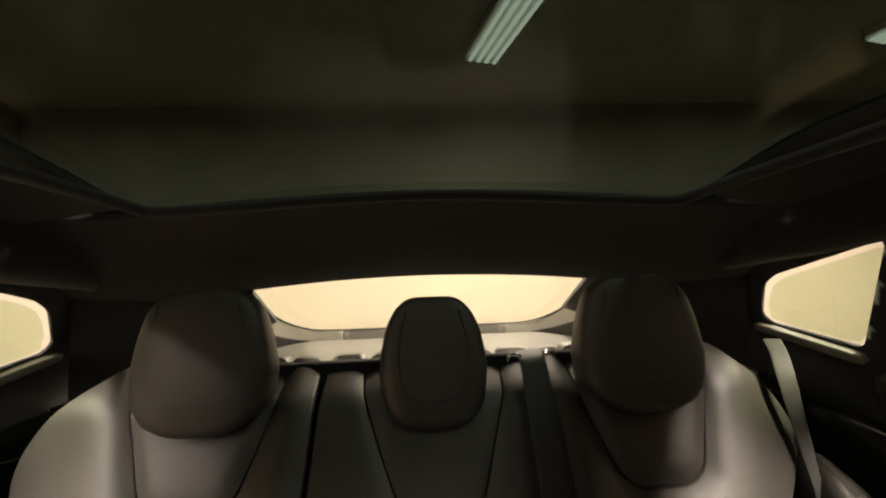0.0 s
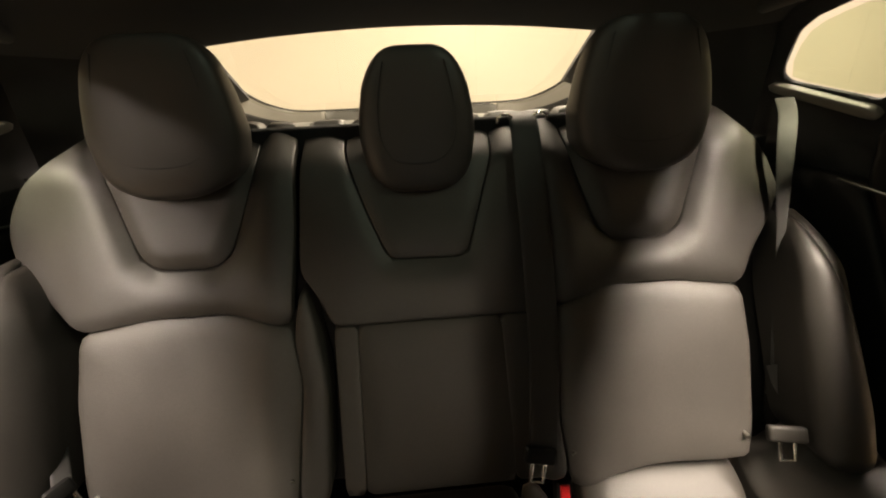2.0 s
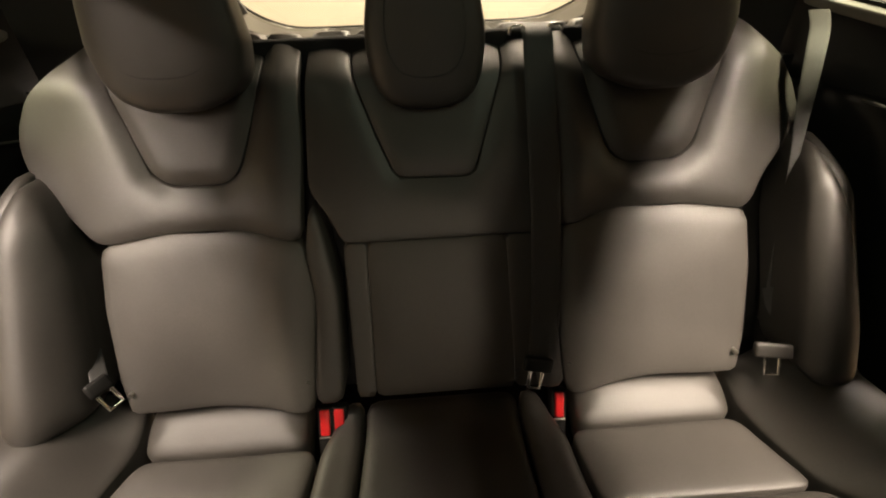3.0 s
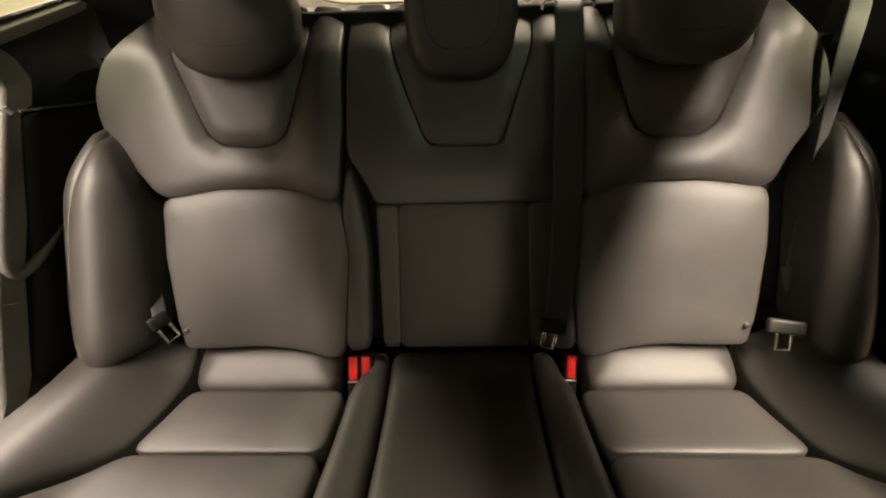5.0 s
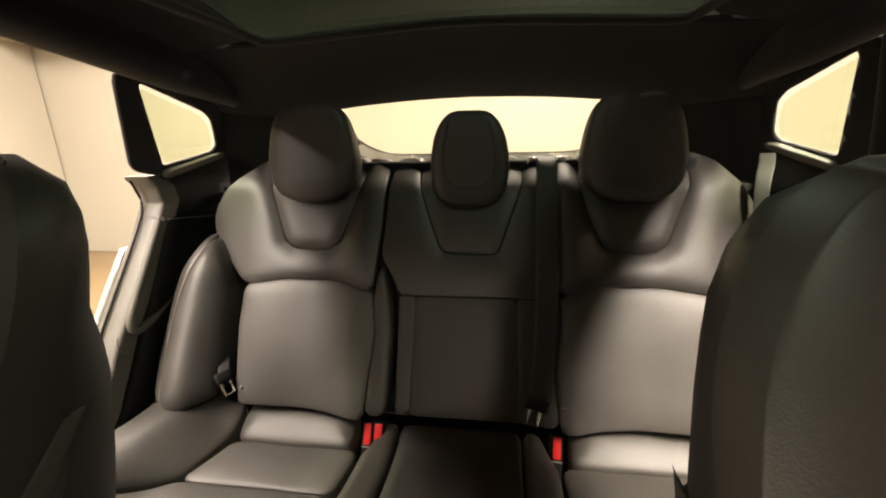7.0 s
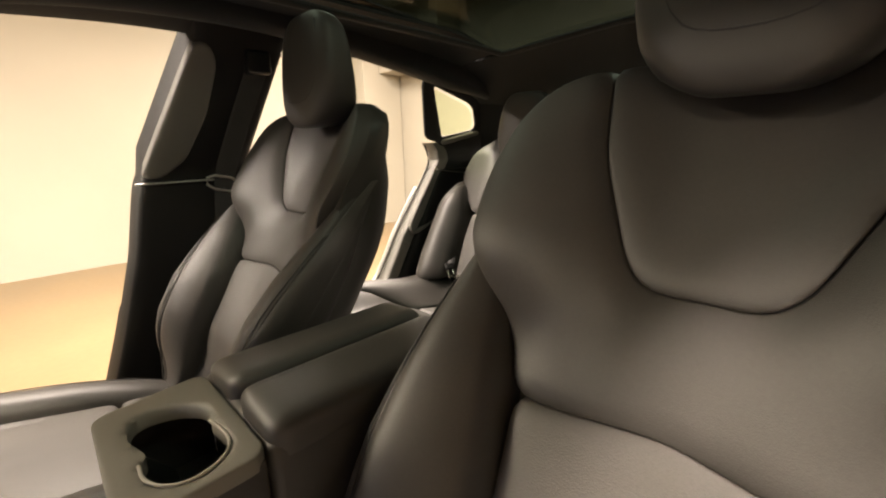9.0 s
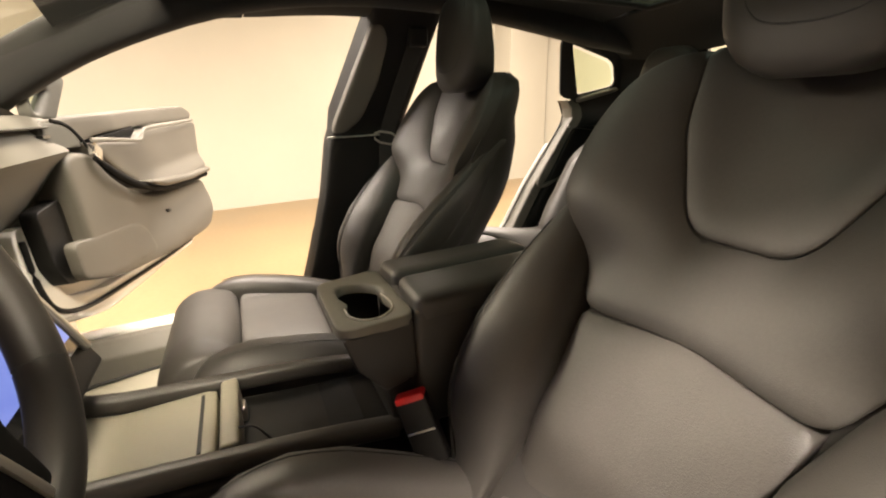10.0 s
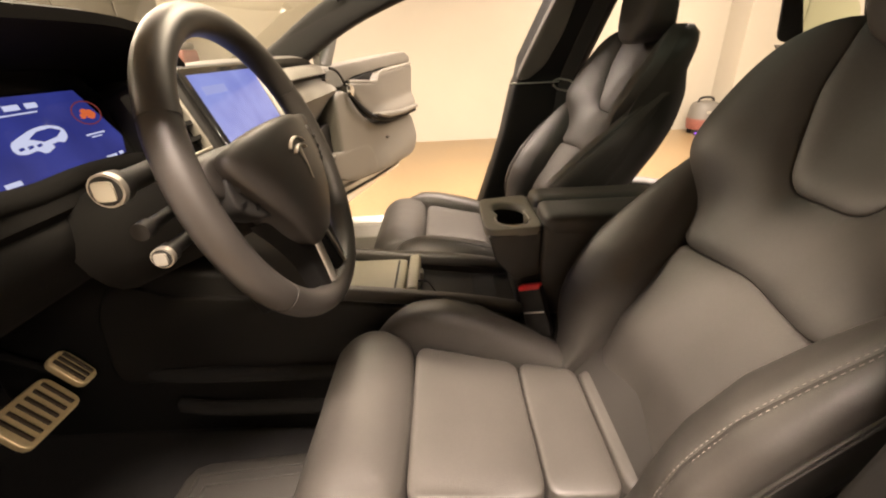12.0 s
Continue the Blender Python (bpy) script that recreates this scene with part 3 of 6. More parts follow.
# floor pan, sills and carpet
part("floor_pan", box((-0.86, -2.35, 0.18), (0.86, 0.9, 0.30)), BLACK, car)
part("carpet", box((-0.70, -2.3, 0.30), (0.70, 0.1, 0.33)), CARPET, car, "black carpet", bevel=0.006)
part("firewall", box((-0.74, -2.35, 0.3), (0.74, -2.25, 1.05)), CARPET, car)
for s in (-1, 1):
    prism("door_sill", [(s * 0.70, 0.33), (s * 0.71, 0.49), (s * 0.76, 0.52), (s * 0.82, 0.51), (s * 0.82, 0.25), (s * 0.70, 0.25)], "y", -1.95, -0.20, GREY, car, "grey sill trim", bevel=0.008)
    prism("sill_paint", [(s * 0.822, 0.515), (s * 0.86, 0.525), (s * 0.93, 0.48), (s * 0.95, 0.22), (s * 0.822, 0.22)], "y", -2.0, -0.12, PAINT, car, "white painted sill", bevel=0.012)
    prism("front_wing", [(-2.6, 0.3), (-1.72, 0.3), (-1.70, 0.95), (-1.9, 1.0), (-2.6, 0.98)], "x", s * 0.76, s * 0.94, PAINT, car, bevel=0.02)
    part("kick_panel", box((s * 0.73 - 0.03, -2.3, 0.3), (s * 0.73 + 0.03, -1.74, 1.06)), BLACK, car)
    # middle pillar
    front = [(-0.80, 1.40), (-0.79, 1.355), (-0.895, 1.09), (-0.915, 1.047), (-0.95, 0.88), (-1.01, 0.675), (-1.06, 0.52)]
    back = [(-0.62, 0.52), (-0.70, 0.72), (-0.705, 0.90), (-0.68, 1.086), (-0.60, 1.378), (-0.60, 1.41)]
    side_panel(s, "middle_pillar", front + back, BLACK, lift=0.03, puff=0.012, edge=0.03, depth=0.09, soft=1, grid=0.02, label="black middle pillar trim")
    side_panel(s, "pillar_cover", [(-0.80, 1.335), (-0.895, 1.10), (-0.91, 1.062), (-0.87, 1.062), (-0.82, 1.10), (-0.775, 1.20), (-0.755, 1.30), (-0.77, 1.335)], GREY, lift=0.044, puff=0.006, edge=0.015,
               depth=0.02, soft=2, grid=0.012, label="grey upper pillar cover")
    sweep([(s * (side_x(1.05) - 0.048), -0.925, 1.052), (s * (side_x(1.05) - 0.048), -0.76, 1.052)], SATIN, "pillar_joint", car, w=0.0025, smooth=0)
# jamb of the open rear door
JAMB = [(1.13, 0.0), (1.10, 0.028), (1.065, 0.036), (1.04, 0.020), (0.983, -0.018), (0.918, -0.068), (0.857, -0.114), (0.80, -0.155), (0.74, -0.190), (0.70, -0.215), (0.66, -0.237), (0.60, -0.30), (0.53, -0.40)]


def jamb_strip(name, x0, x1, top, low, step, mat, label, lift=0.0):
    """A moulding along the rear edge of the door opening, from x0 out to x1."""
    zs = [a[0] for a in JAMB][::-1]
    ys = [a[1] for a in JAMB][::-1]
    rings = []
    for k in range(41):
        z = top + (low - top) * k / 40
        y = float(np.interp(z, zs, ys)) - lift
        rings.append([(x0, y + 0.05, z), (x0, y + 0.006, z), (x0 - 0.006, y, z), (x1 + 0.008, y + step, z), (x1, y + step + 0.008, z), (x1, y + 0.06, z)])
    return loft(rings, mat, name, car, label)


jamb_strip("door_jamb", -0.700, -0.772, 1.125, 0.53, 0.006, JAMBGREY, "grey moulded jamb of the open rear door")
jamb_strip("jamb_cap", -0.697, -0.760, 1.130, 1.036, 0.003, JAMBGREY, "grey cap on the jamb", 0.004)
sweep([(-0.746, float(np.interp(z, [a[0] for a in JAMB][::-1], [a[1] for a in JAMB][::-1])) - 0.002, z) for z in (1.12, 1.06, 1.0, 0.95, 0.9, 0.85, 0.8, 0.75, 0.7, 0.65, 0.6, 0.55)], BLACK, "door_seal", car, w=0.0026, h=0.003, smooth=2, label="black rubber door seal")
jamb_strip("jamb_paint", -0.773, -0.80, 0.965, 0.53, 0.012, PAINT, "white painted door aperture", -0.004)
# the scooped side trim behind the jamb
LIP = [(0.006, 1.028), (-0.040, 0.962), (-0.103, 0.872), (-0.124, 0.836), (-0.118, 0.812), (-0.094, 0.812), (-0.048, 0.826), (0.004, 0.850), (0.046, 0.884)]
# The lip's lit edge is put into its grey; the taper fades it out.
sweep([(-0.694, y, z) for y, z in LIP], JAMBGREY, "scoop_lip", car, w=0.0085, h=0.008, up=(1, 0, 0), n=12, label="grey lip of the side trim scoop, paled and thinned like its lit edge", taper=lambda t: 1 - 0.75 * smooth_step(0.62, 1.0, t))
padded("side_scoop", [(0.030, 1.022), (-0.014, 0.960), (-0.082, 0.870), (-0.106, 0.838), (-0.106, 0.820), (-0.094, 0.818), (-0.048, 0.832), (0.010, 0.858), (0.085, 0.93), (0.10, 1.02)],
       lambda u, v: (-0.708 + 0.012 * smooth_step(-0.06, 0.08, u), u, v), DARKTRIM, car, puff=-0.012, edge=0.04, depth=0.01, back=(-1, 0, 0), soft=1, grid=0.012, radius=0.02, label="black scooped pocket in the side trim")
sweep([(-0.697, y, z) for y, z in ((-0.156, 0.818), (-0.162, 0.800), (-0.158, 0.786), (-0.140, 0.776))], TRIM, "trim_joint", car, w=0.0016, smooth=2)
sweep([(-0.688, 0.026, 1.030), (-0.684, 0.10, 1.019), (-0.676, 0.19, 1.006)], GREYDARK, "trim_joint", car, w=0.0020, smooth=1)
sweep([(-0.690, 0.008, 1.040), (-0.686, 0.012, 1.030)], SATIN, "trim_clip", car, w=0.004, smooth=0, label="small bright trim clip")
# the rear door behind the driver, closed
rear_door = attach(new("rear_door"), car, "closed black rear door behind the driver")
side_panel(1, "door_panel", parent=rear_door, outline= [(-0.66, 1.10), (-0.05, 1.13), (0.04, 1.11), (0.04, 1.03), (-0.07, 0.86), (-0.24, 0.66), (-0.34, 0.50), (-0.70, 0.42)], mat=BLACK, lift=0.015, puff=0.02, edge=0.05, depth=0.06, soft=1, grid=0.02,
           label="black rear door panel")
side_panel(1, "door_window", parent=rear_door, outline= [(-0.60, 1.385), (-0.16, 1.33), (-0.055, 1.13), (-0.66, 1.09)], mat=DOORGLASS, lift=-0.02, puff=0, edge=0.01, depth=0, soft=0, grid=0.05, label="green-tinted rear door window")
sweep([(side_x(1.33) - 0.005, -0.15, 1.335), (side_x(1.23) - 0.005, -0.10, 1.23), (side_x(1.12) - 0.01, -0.045, 1.12)], BLACK, "window_divider", rear_door, w=0.018, h=0.012, smooth=1, up=(-1, 0, 0))
sweep([(0.665, -0.07, 1.125), (0.655, -0.13, 1.10), (0.66, -0.155, 1.055), (0.66, -0.15, 1.04)], SATIN, "door_pull", rear_door, w=0.007, h=0.012, label="satin curved door pull", smooth=2)
sweep([(0.675, 0.06, 1.03), (0.67, -0.15, 1.012)], GREYDARK, "trim_strip", rear_door, w=0.0022, smooth=0)

for s in (-1, 1):
    for y in (-2.42, 0.72):
        tyre = loft([[(s * x, y + r * math.cos(a * math.pi / 20), 0.345 + r * math.sin(a * math.pi / 20)) for a in range(40)] for x, r in ((0.70, 0.24), (0.69, 0.32), (0.70, 0.343), (0.80, 0.345), (0.92, 0.343), (0.935, 0.32), (0.925, 0.24))], RUBBER, "wheel", car, "black tyre")
        loft([[(s * x, y + r * math.cos(a * math.pi / 20), 0.345 + r * math.sin(a * math.pi / 20)) for a in range(40)] for x, r in ((0.72, 0.238), (0.90, 0.238), (0.915, 0.22), (0.88, 0.06), (0.90, 0.03))], SATIN, "rim", tyre, "satin alloy rim")

# windscreen
patch("windscreen", [[(-0.60, -1.22, 1.385), (0.60, -1.22, 1.385)], [(-0.72, -2.25, 1.00), (0.72, -2.25, 1.00)]], CLEAR, car, thick=0, label="large tinted windscreen", bulge=0.02)

# ---- rear bench ----
bench = thing("rear_bench", (0, 0, 0.33), "black leather rear bench with three headrests and a split backrest", "car seat")


U_SEAM = valley_along([(0.482, 1.12), (0.4535, 1.043), (0.4222, 0.973), (0.393, 0.9545), (0.314, 0.9525), (0.288, 0.9695), (0.262, 1.04), (0.244, 1.12)], 0.011, 0.015)
CROSS_SEAM = valley_along([(0.19, 0.874), (0.30, 0.8945), (0.40, 0.8945), (0.51, 0.8815)], 0.006, 0.011)
MIDDLE_SEAM = valley_along([(-0.108, 1.12), (-0.080, 1.02), (-0.054, 0.961), (-0.043, 0.9515), (0.065, 0.9495), (0.076, 0.959), (0.098, 1.02), (0.126, 1.12)], 0.006, 0.012)


def bench_yoke(x, z):
    a = abs(x)
    y = (z - 0.88) * 0.53 + 0.012 * smooth_step(0.46, 0.60, a) + (0.022 if x > 0 else 0.012) * smooth_step(0.50, 0.62, a) * smooth_step(0.95, 1.06, z)
    y += 0.05 * smooth_step(1.08, 1.15, z)
    y -= 0.010 * math.exp(-((a - 0.225) / 0.03) ** 2)
    y += U_SEAM(a, z) + CROSS_SEAM(a, z)
    return (x, y, z)


def bench_back(x, z):
    a = abs(x)
    y = (z - 0.88) * 0.53
    low = 1 - smooth_step(0.90, 1.02, z)
    y -= 0.055 * smooth_step(0.515, 0.59, a) * low
    y += 0.06 * smooth_step(0.60, 0.70, a) * low
    y += 0.035 * smooth_step(0.50, 0.62, a) * smooth_step(0.93, 1.04, z)
    y += 0.05 * smooth_step(1.08, 1.15, z)
    y -= 0.010 * math.exp(-((a - 0.225) / 0.03) ** 2)
    y += 0.010 * math.exp(-((a - 0.345) / 0.07) ** 2) * low
    y += CROSS_SEAM(a, z) + U_SEAM(a, z) * (a > 0.2) + MIDDLE_SEAM(x, z) * (a < 0.2)
    return (x, y, z)


for s in (-1, 1):
    P = lambda name, pts, **kw: padded(name, flip(s, pts), bench_yoke if name == "shoulder_yoke" else bench_back, kw.pop("mat", LEATHER), bench, back=(0, 1, 0), **kw)
    P("lower_panel", [(0.20, 0.874), (0.30, 0.893), (0.40, 0.893), (0.502, 0.880), (0.502, 0.80), (0.490, 0.70), (0.478, 0.655), (0.20, 0.645), (0.186, 0.80)], puff=0.004, edge=0.004, depth=0.05, soft=1, grid=0.010, wrinkle=0.002, radius=0.008, mat=INSERT)
    outer = [(0.528, 0.924), (0.572, 0.971), (0.608, 1.01), (0.606, 1.05), (0.582, 1.094), (0.548, 1.135)] if s > 0 else [(0.545, 0.922), (0.592, 0.965), (0.616, 1.01), (0.619, 1.04), (0.606, 1.075), (0.575, 1.112), (0.530, 1.142)]
    P("shoulder_yoke", [(0.20, 0.877), (0.30, 0.896), (0.40, 0.896), (0.504, 0.883)] + outer + [(0.492, 1.155),
                        (0.482, 1.10), (0.455, 1.043), (0.424, 0.972), (0.394, 0.953), (0.313, 0.951), (0.286, 0.968), (0.260, 1.04), (0.243, 1.10), (0.24, 1.15), (0.187, 1.145), (0.190, 1.0)],
      puff=0.003, edge=0.004, depth=0.02, soft=1, grid=0.010, wrinkle=0.0014, radius=0.012)
    P("yoke_insert", [(0.479, 1.10), (0.452, 1.043), (0.4205, 0.974), (0.392, 0.956), (0.315, 0.954), (0.2895, 0.971), (0.2635, 1.04), (0.2465, 1.10), (0.245, 1.15), (0.484, 1.15)][::-1], puff=0.002, edge=0.004, depth=0.03, soft=1, grid=0.010)
    inner = [(0.580, 0.962), (0.566, 0.93), (0.558, 0.87), (0.558, 0.75), (0.556, 0.665)] if s > 0 else [(0.566, 0.958), (0.545, 0.92), (0.530, 0.86), (0.524, 0.75), (0.524, 0.665)]
    P("side_bolster", ([(0.596, 0.985)] + inner + [(0.625, 0.660), (0.640, 0.74), (0.625, 0.85)])[::-1], puff=0.022, edge=0.03, depth=0.08, soft=1, grid=0.011, wrinkle=0.001)
    for off in (-0.0035, 0.0035):
        seam = [bench_back(s * (x + off), z) for x, z in ((0.626, 0.68), (0.640, 0.74), (0.628, 0.85), (0.606, 0.93), (0.592, 0.97))]
        sweep([(p[0], p[1] - 0.013, p[2]) for p in seam], THREAD, "stitch_line", bench, w=0.0011, smooth=2)
    P("bolster_edge", [(0.590, 0.985), (0.630, 0.85), (0.645, 0.74), (0.631, 0.660), (0.672, 0.662), (0.684, 0.74), (0.664, 0.84), (0.612, 0.985)], puff=0.007, edge=0.010, depth=0.08, soft=1, grid=0.010)
    P("inner_bolster", [(0.196, 0.86), (0.184, 0.80), (0.196, 0.65), (0.152, 0.65), (0.150, 0.80), (0.166, 0.88), (0.182, 0.93)], puff=0.006, edge=0.018, depth=0.05, soft=1, grid=0.010)
    headrest("headrest", bench, "large black leather headrest", s * 0.346, [(1.062, 0.060), (1.080, 0.086), (1.105, 0.098), (1.15, 0.105), (1.20, 0.097), (1.24, 0.086), (1.276, 0.072)],
             (0.040, 0.062), (0.165, 0.118), 0.72, s * -0.006)

P = lambda name, pts, **kw: padded(name, pts, bench_back, kw.pop("mat", LEATHER), bench, back=(0, 1, 0), **kw)
P("middle_back", [(-0.100, 0.868), (0.114, 0.868), (0.117, 0.80), (0.118, 0.655), (-0.100, 0.655)], puff=0.002, edge=0.003, depth=0.04, soft=1, grid=0.012, wrinkle=0.0012, radius=0.006)
P("middle_bolster", [(-0.102, 0.868), (-0.102, 0.655), (-0.130, 0.655), (-0.136, 0.868)], puff=0.002, edge=0.004, depth=0.05, soft=1, grid=0.010, radius=0.006)
P("middle_bolster", [(0.120, 0.655), (0.116, 0.868), (0.186, 0.868), (0.186, 0.655)], puff=0.002, edge=0.004, depth=0.05, soft=1, grid=0.010, radius=0.006)
P("middle_yoke", [(-0.137, 0.871), (0.186, 0.871), (0.186, 1.148), (0.126, 1.148), (0.128, 1.10), (0.100, 1.02), (0.078, 0.958), (0.066, 0.948), (-0.044, 0.950), (-0.056, 0.960), (-0.082, 1.02), (-0.112, 1.10), (-0.110, 1.148), (-0.172, 1.148), (-0.178, 1.05), (-0.182, 0.945), (-0.150, 0.900)],
  puff=0.002, edge=0.003, depth=0.02, soft=1, grid=0.011, wrinkle=0.001, radius=0.012)
P("middle_insert", [(-0.106, 1.148), (-0.107, 1.10), (-0.078, 1.02), (-0.052, 0.962), (-0.042, 0.953), (0.064, 0.951), (0.074, 0.960), (0.096, 1.02), (0.124, 1.10), (0.122, 1.148)], puff=0.0015, edge=0.003, depth=0.03, soft=1, grid=0.011)
headrest("middle_headrest", bench, "narrower black leather middle headrest", 0.008, [(1.046, 0.062), (1.065, 0.076), (1.09, 0.083), (1.13, 0.088), (1.16, 0.086), (1.20, 0.078), (1.225, 0.068), (1.252, 0.056)],
         (0.066, 0.086), (0.175, 0.150), 0.66)
prism("back_shell", [(-0.05, 0.60), (-0.02, 0.62), (0.16, 1.12), (0.17, 1.145), (0.215, 1.135), (0.20, 1.09), (0.10, 0.60)], "x", -0.505, 0.505, CARPET, bench, "black carpeted back of the bench", bevel=0.01)
prism("back_shell", [(-0.05, 0.598), (-0.02, 0.62), (0.10, 1.03), (0.16, 1.03), (0.098, 0.598)], "x", -0.60, 0.60, CARPET, bench, "black carpeted back of the bench", bevel=0.01)


def bench_seat(x, y):
    a = abs(x)
    z = 0.598 + 0.05 * smooth_step(-0.17, -0.50, y) - 0.10 * smooth_step(-0.49, -0.60, y) ** 2
    z += 0.022 * smooth_step(-0.15, -0.07, y)
    z += 0.050 * smooth_step(0.50, 0.60, a) - 0.09 * smooth_step(0.64, 0.76, a)
    z -= 0.012 * (1 - smooth_step(0.15, 0.21, a))
    return (x, y, z)


for s in (-1, 1):
    P = lambda name, pts, **kw: padded(name, flip(s, pts), bench_seat, kw.pop("mat", LEATHER), bench, back=(0, 0, -1), **kw)
    P("cushion_roll", [(0.215, -0.163), (0.46, -0.163), (0.475, -0.12), (0.47, -0.06), (0.225, -0.06)], puff=0.022, edge=0.04, depth=0.05, soft=1, grid=0.010, wrinkle=0.0015, mat=INSERT)
    P("cushion_insert", [(0.205, -0.286), (0.492, -0.286), (0.465, -0.169), (0.198, -0.169)], puff=0.007, edge=0.010, depth=0.05, soft=1, grid=0.010, wrinkle=0.0015, mat=INSERT)
    P("cushion_front", [(0.205, -0.59), (0.60, -0.59), (0.585, -0.42), (0.54, -0.355), (0.496, -0.293), (0.205, -0.293)], puff=0.008, edge=0.010, depth=0.20, soft=1, grid=0.012, wrinkle=0.0015)
    P("cushion_bolster", [(0.612, -0.58), (0.595, -0.42), (0.547, -0.35), (0.50, -0.28), (0.482, -0.15), (0.49, -0.07), (0.655, -0.07), (0.685, -0.20), (0.685, -0.58)], puff=0.018, edge=0.03, depth=0.20, soft=1, grid=0.012, wrinkle=0.001)
    P("cushion_edge", [(0.692, -0.58), (0.692, -0.20), (0.662, -0.07), (0.70, -0.07), (0.745, -0.20), (0.745, -0.58)], puff=0.012, edge=0.02, depth=0.2, soft=1, grid=0.012)
P = lambda name, pts, **kw: padded(name, pts, bench_seat, kw.pop("mat", LEATHER), bench, back=(0, 0, -1), **kw)
P("middle_cushion", [(-0.125, -0.58), (0.125, -0.58), (0.125, -0.09), (-0.125, -0.09)], puff=0.010, edge=0.018, depth=0.2, soft=1, grid=0.014)
for s in (-1, 1):
    padded("middle_cushion_side", flip(s, [(0.131, -0.58), (0.198, -0.58), (0.190, -0.17), (0.16, -0.09), (0.131, -0.09)]), bench_seat, LEATHER, bench, back=(0, 0, -1), puff=0.014, edge=0.02, depth=0.2, soft=1, grid=0.012)
part("bench_base", box((-0.70, -0.52, 0.33), (0.70, 0.02, 0.545)), CARPET, bench)

# ---- front seats ----


def front_seat(cx, name, label, wrap=0.065):
    seat = thing(name, (cx, -1.1, 0.33), label, "car seat", "front seats")

    v_seam = valley_along([(0.0, 0.9805), (0.0437, 0.9805), (0.0665, 1.0008), (0.110, 1.10), (0.128, 1.19)], 0.006, 0.011)
    cross = valley_along([(0.0, 0.8825), (0.131, 0.873)], 0.004, 0.010)

    def back(u, z):
        a = abs(u)
        y = -0.793 + (z - 0.872) * 0.65
        y -= wrap * smooth_step(0.03, 0.205, a) * smooth_step(0.90, 1.03, z)
        y += 0.008 * math.exp(-(a / 0.07) ** 2) + v_seam(a, z) + cross(a, z) + 0.032 * smooth_step(0.76, 0.645, z)
        return (cx + u, y, z)

    lean = lambda z: -0.793 + (z - 0.872) * 0.65
    ZS = (0.60, 0.64, 0.70, 0.78, 0.846, 0.90, 0.94, 0.987, 1.027, 1.06)
    proud = lambda z: float(np.interp(z, (0.60, 0.64, 0.67, 0.70, 0.74, 0.78, 0.846, 0.90, 0.94, 0.987, 1.027, 1.06), (0.004, 0.016, 0.034, 0.056, 0.080, 0.094, 0.099, 0.086, 0.070, 0.048, 0.026, 0.008)))
    valley = lambda z: float(np.interp(z, ZS, (0.126, 0.124, 0.120, 0.119, 0.126, 0.144, 0.162, 0.186, 0.200, 0.206)))
    ridge = lambda z: float(np.interp(z, ZS, (0.186, 0.196, 0.206, 0.212, 0.214, 0.213, 0.211, 0.209, 0.208, 0.207)))

    back_d = lambda z: float(np.interp(z, (0.60, 0.90, 0.96, 1.0, 1.04, 1.06), (0.135, 0.130, 0.112, 0.098, 0.082, 0.070)))

    def section(z, s=-1):
        """The bolster's cut at one height, from the valley beside the panel over the ridge to the flank: (u, y) at an even step."""
        v, r, p = valley(z), ridge(z), proud(z)
        e = min(1, p / 0.07)
        pts = [(v + 0.008, -0.030), (v + 0.002, 0.0), (v + 0.003, 0.28 * p), (v + 0.10 * (r - v), 0.52 * p), (v + 0.38 * (r - v), 0.80 * p), (v + 0.75 * (r - v), 0.98 * p), (r, p),
               (r + 0.012 * e, p - 0.005), (r + 0.023 * e, p - 0.020 * e), (r + 0.026 * e, p - 0.050), (r + 0.016 * e, -0.20 * back_d(z)), (r - 0.004, -0.45 * back_d(z)), (r - 0.040, -0.65 * back_d(z))]
        return spread(chaikin([(u, lean(z) - f, 0) for u, f in pts], 2, False), 0.30 / 60, False), pts

    def bolster_skin(s, name, q0, q1, mat, label="", tail=0.0):
        """A strip of the bolster between two shares of its cut, as one skin with an edge that turns in."""
        rings = []
        for k in range(41):
            z = 0.60 + 0.45 * k / 40
            cut, _ = section(z, s)
            n = len(cut) - 1
            row = []
            for m in range(25):
                x = (q0 + (q1 - q0) * m / 24) * n
                i = min(n - 1, int(x))
                p = cut[i].lerp(cut[i + 1], x - i)
                e = min(m, 24 - m)
                sink = 0.0045 * (1 - min(1, e / 3)) ** 2
                row.append((cx + s * (p.x - sink * 0.4), p.y + sink, z + 0.0006 * noise.noise((p.x * 30, z * 22, s))))
            rings.append(row)
        return loft(rings, mat, name, seat, label, cap=False, closed=False)

    def seat_z(u, y):
        a = abs(u)
        z = 0.622 + (-0.925 - y) * 0.14
        z -= 0.16 * smooth_step(-1.30, -1.43, y) ** 2
        z += 0.064 * smooth_step(0.125, 0.20, a) * smooth_step(-1.37, -1.16, y) * (1 - 0.55 * smooth_step(-1.16, -0.92, y)) - 0.15 * smooth_step(0.20, 0.30, a)
        z += 0.03 * smooth_step(-0.93, -0.86, y)
        return (cx + u, y, z)

    B = lambda nm, pts, **kw: padded(nm, pts, back, kw.pop("mat", LEATHER), seat, back=(0, 1, 0), **kw)
    B("lower_panel", [(-0.129, 0.8715), (0, 0.881), (0.129, 0.8715), (0.118, 0.80), (0.117, 0.70), (0.121, 0.636), (-0.121, 0.636), (-0.117, 0.70), (-0.118, 0.80)], puff=0.003, edge=0.004, depth=0.06, soft=1, grid=0.009, wrinkle=0.0015, radius=0.006, mat=INSERT)
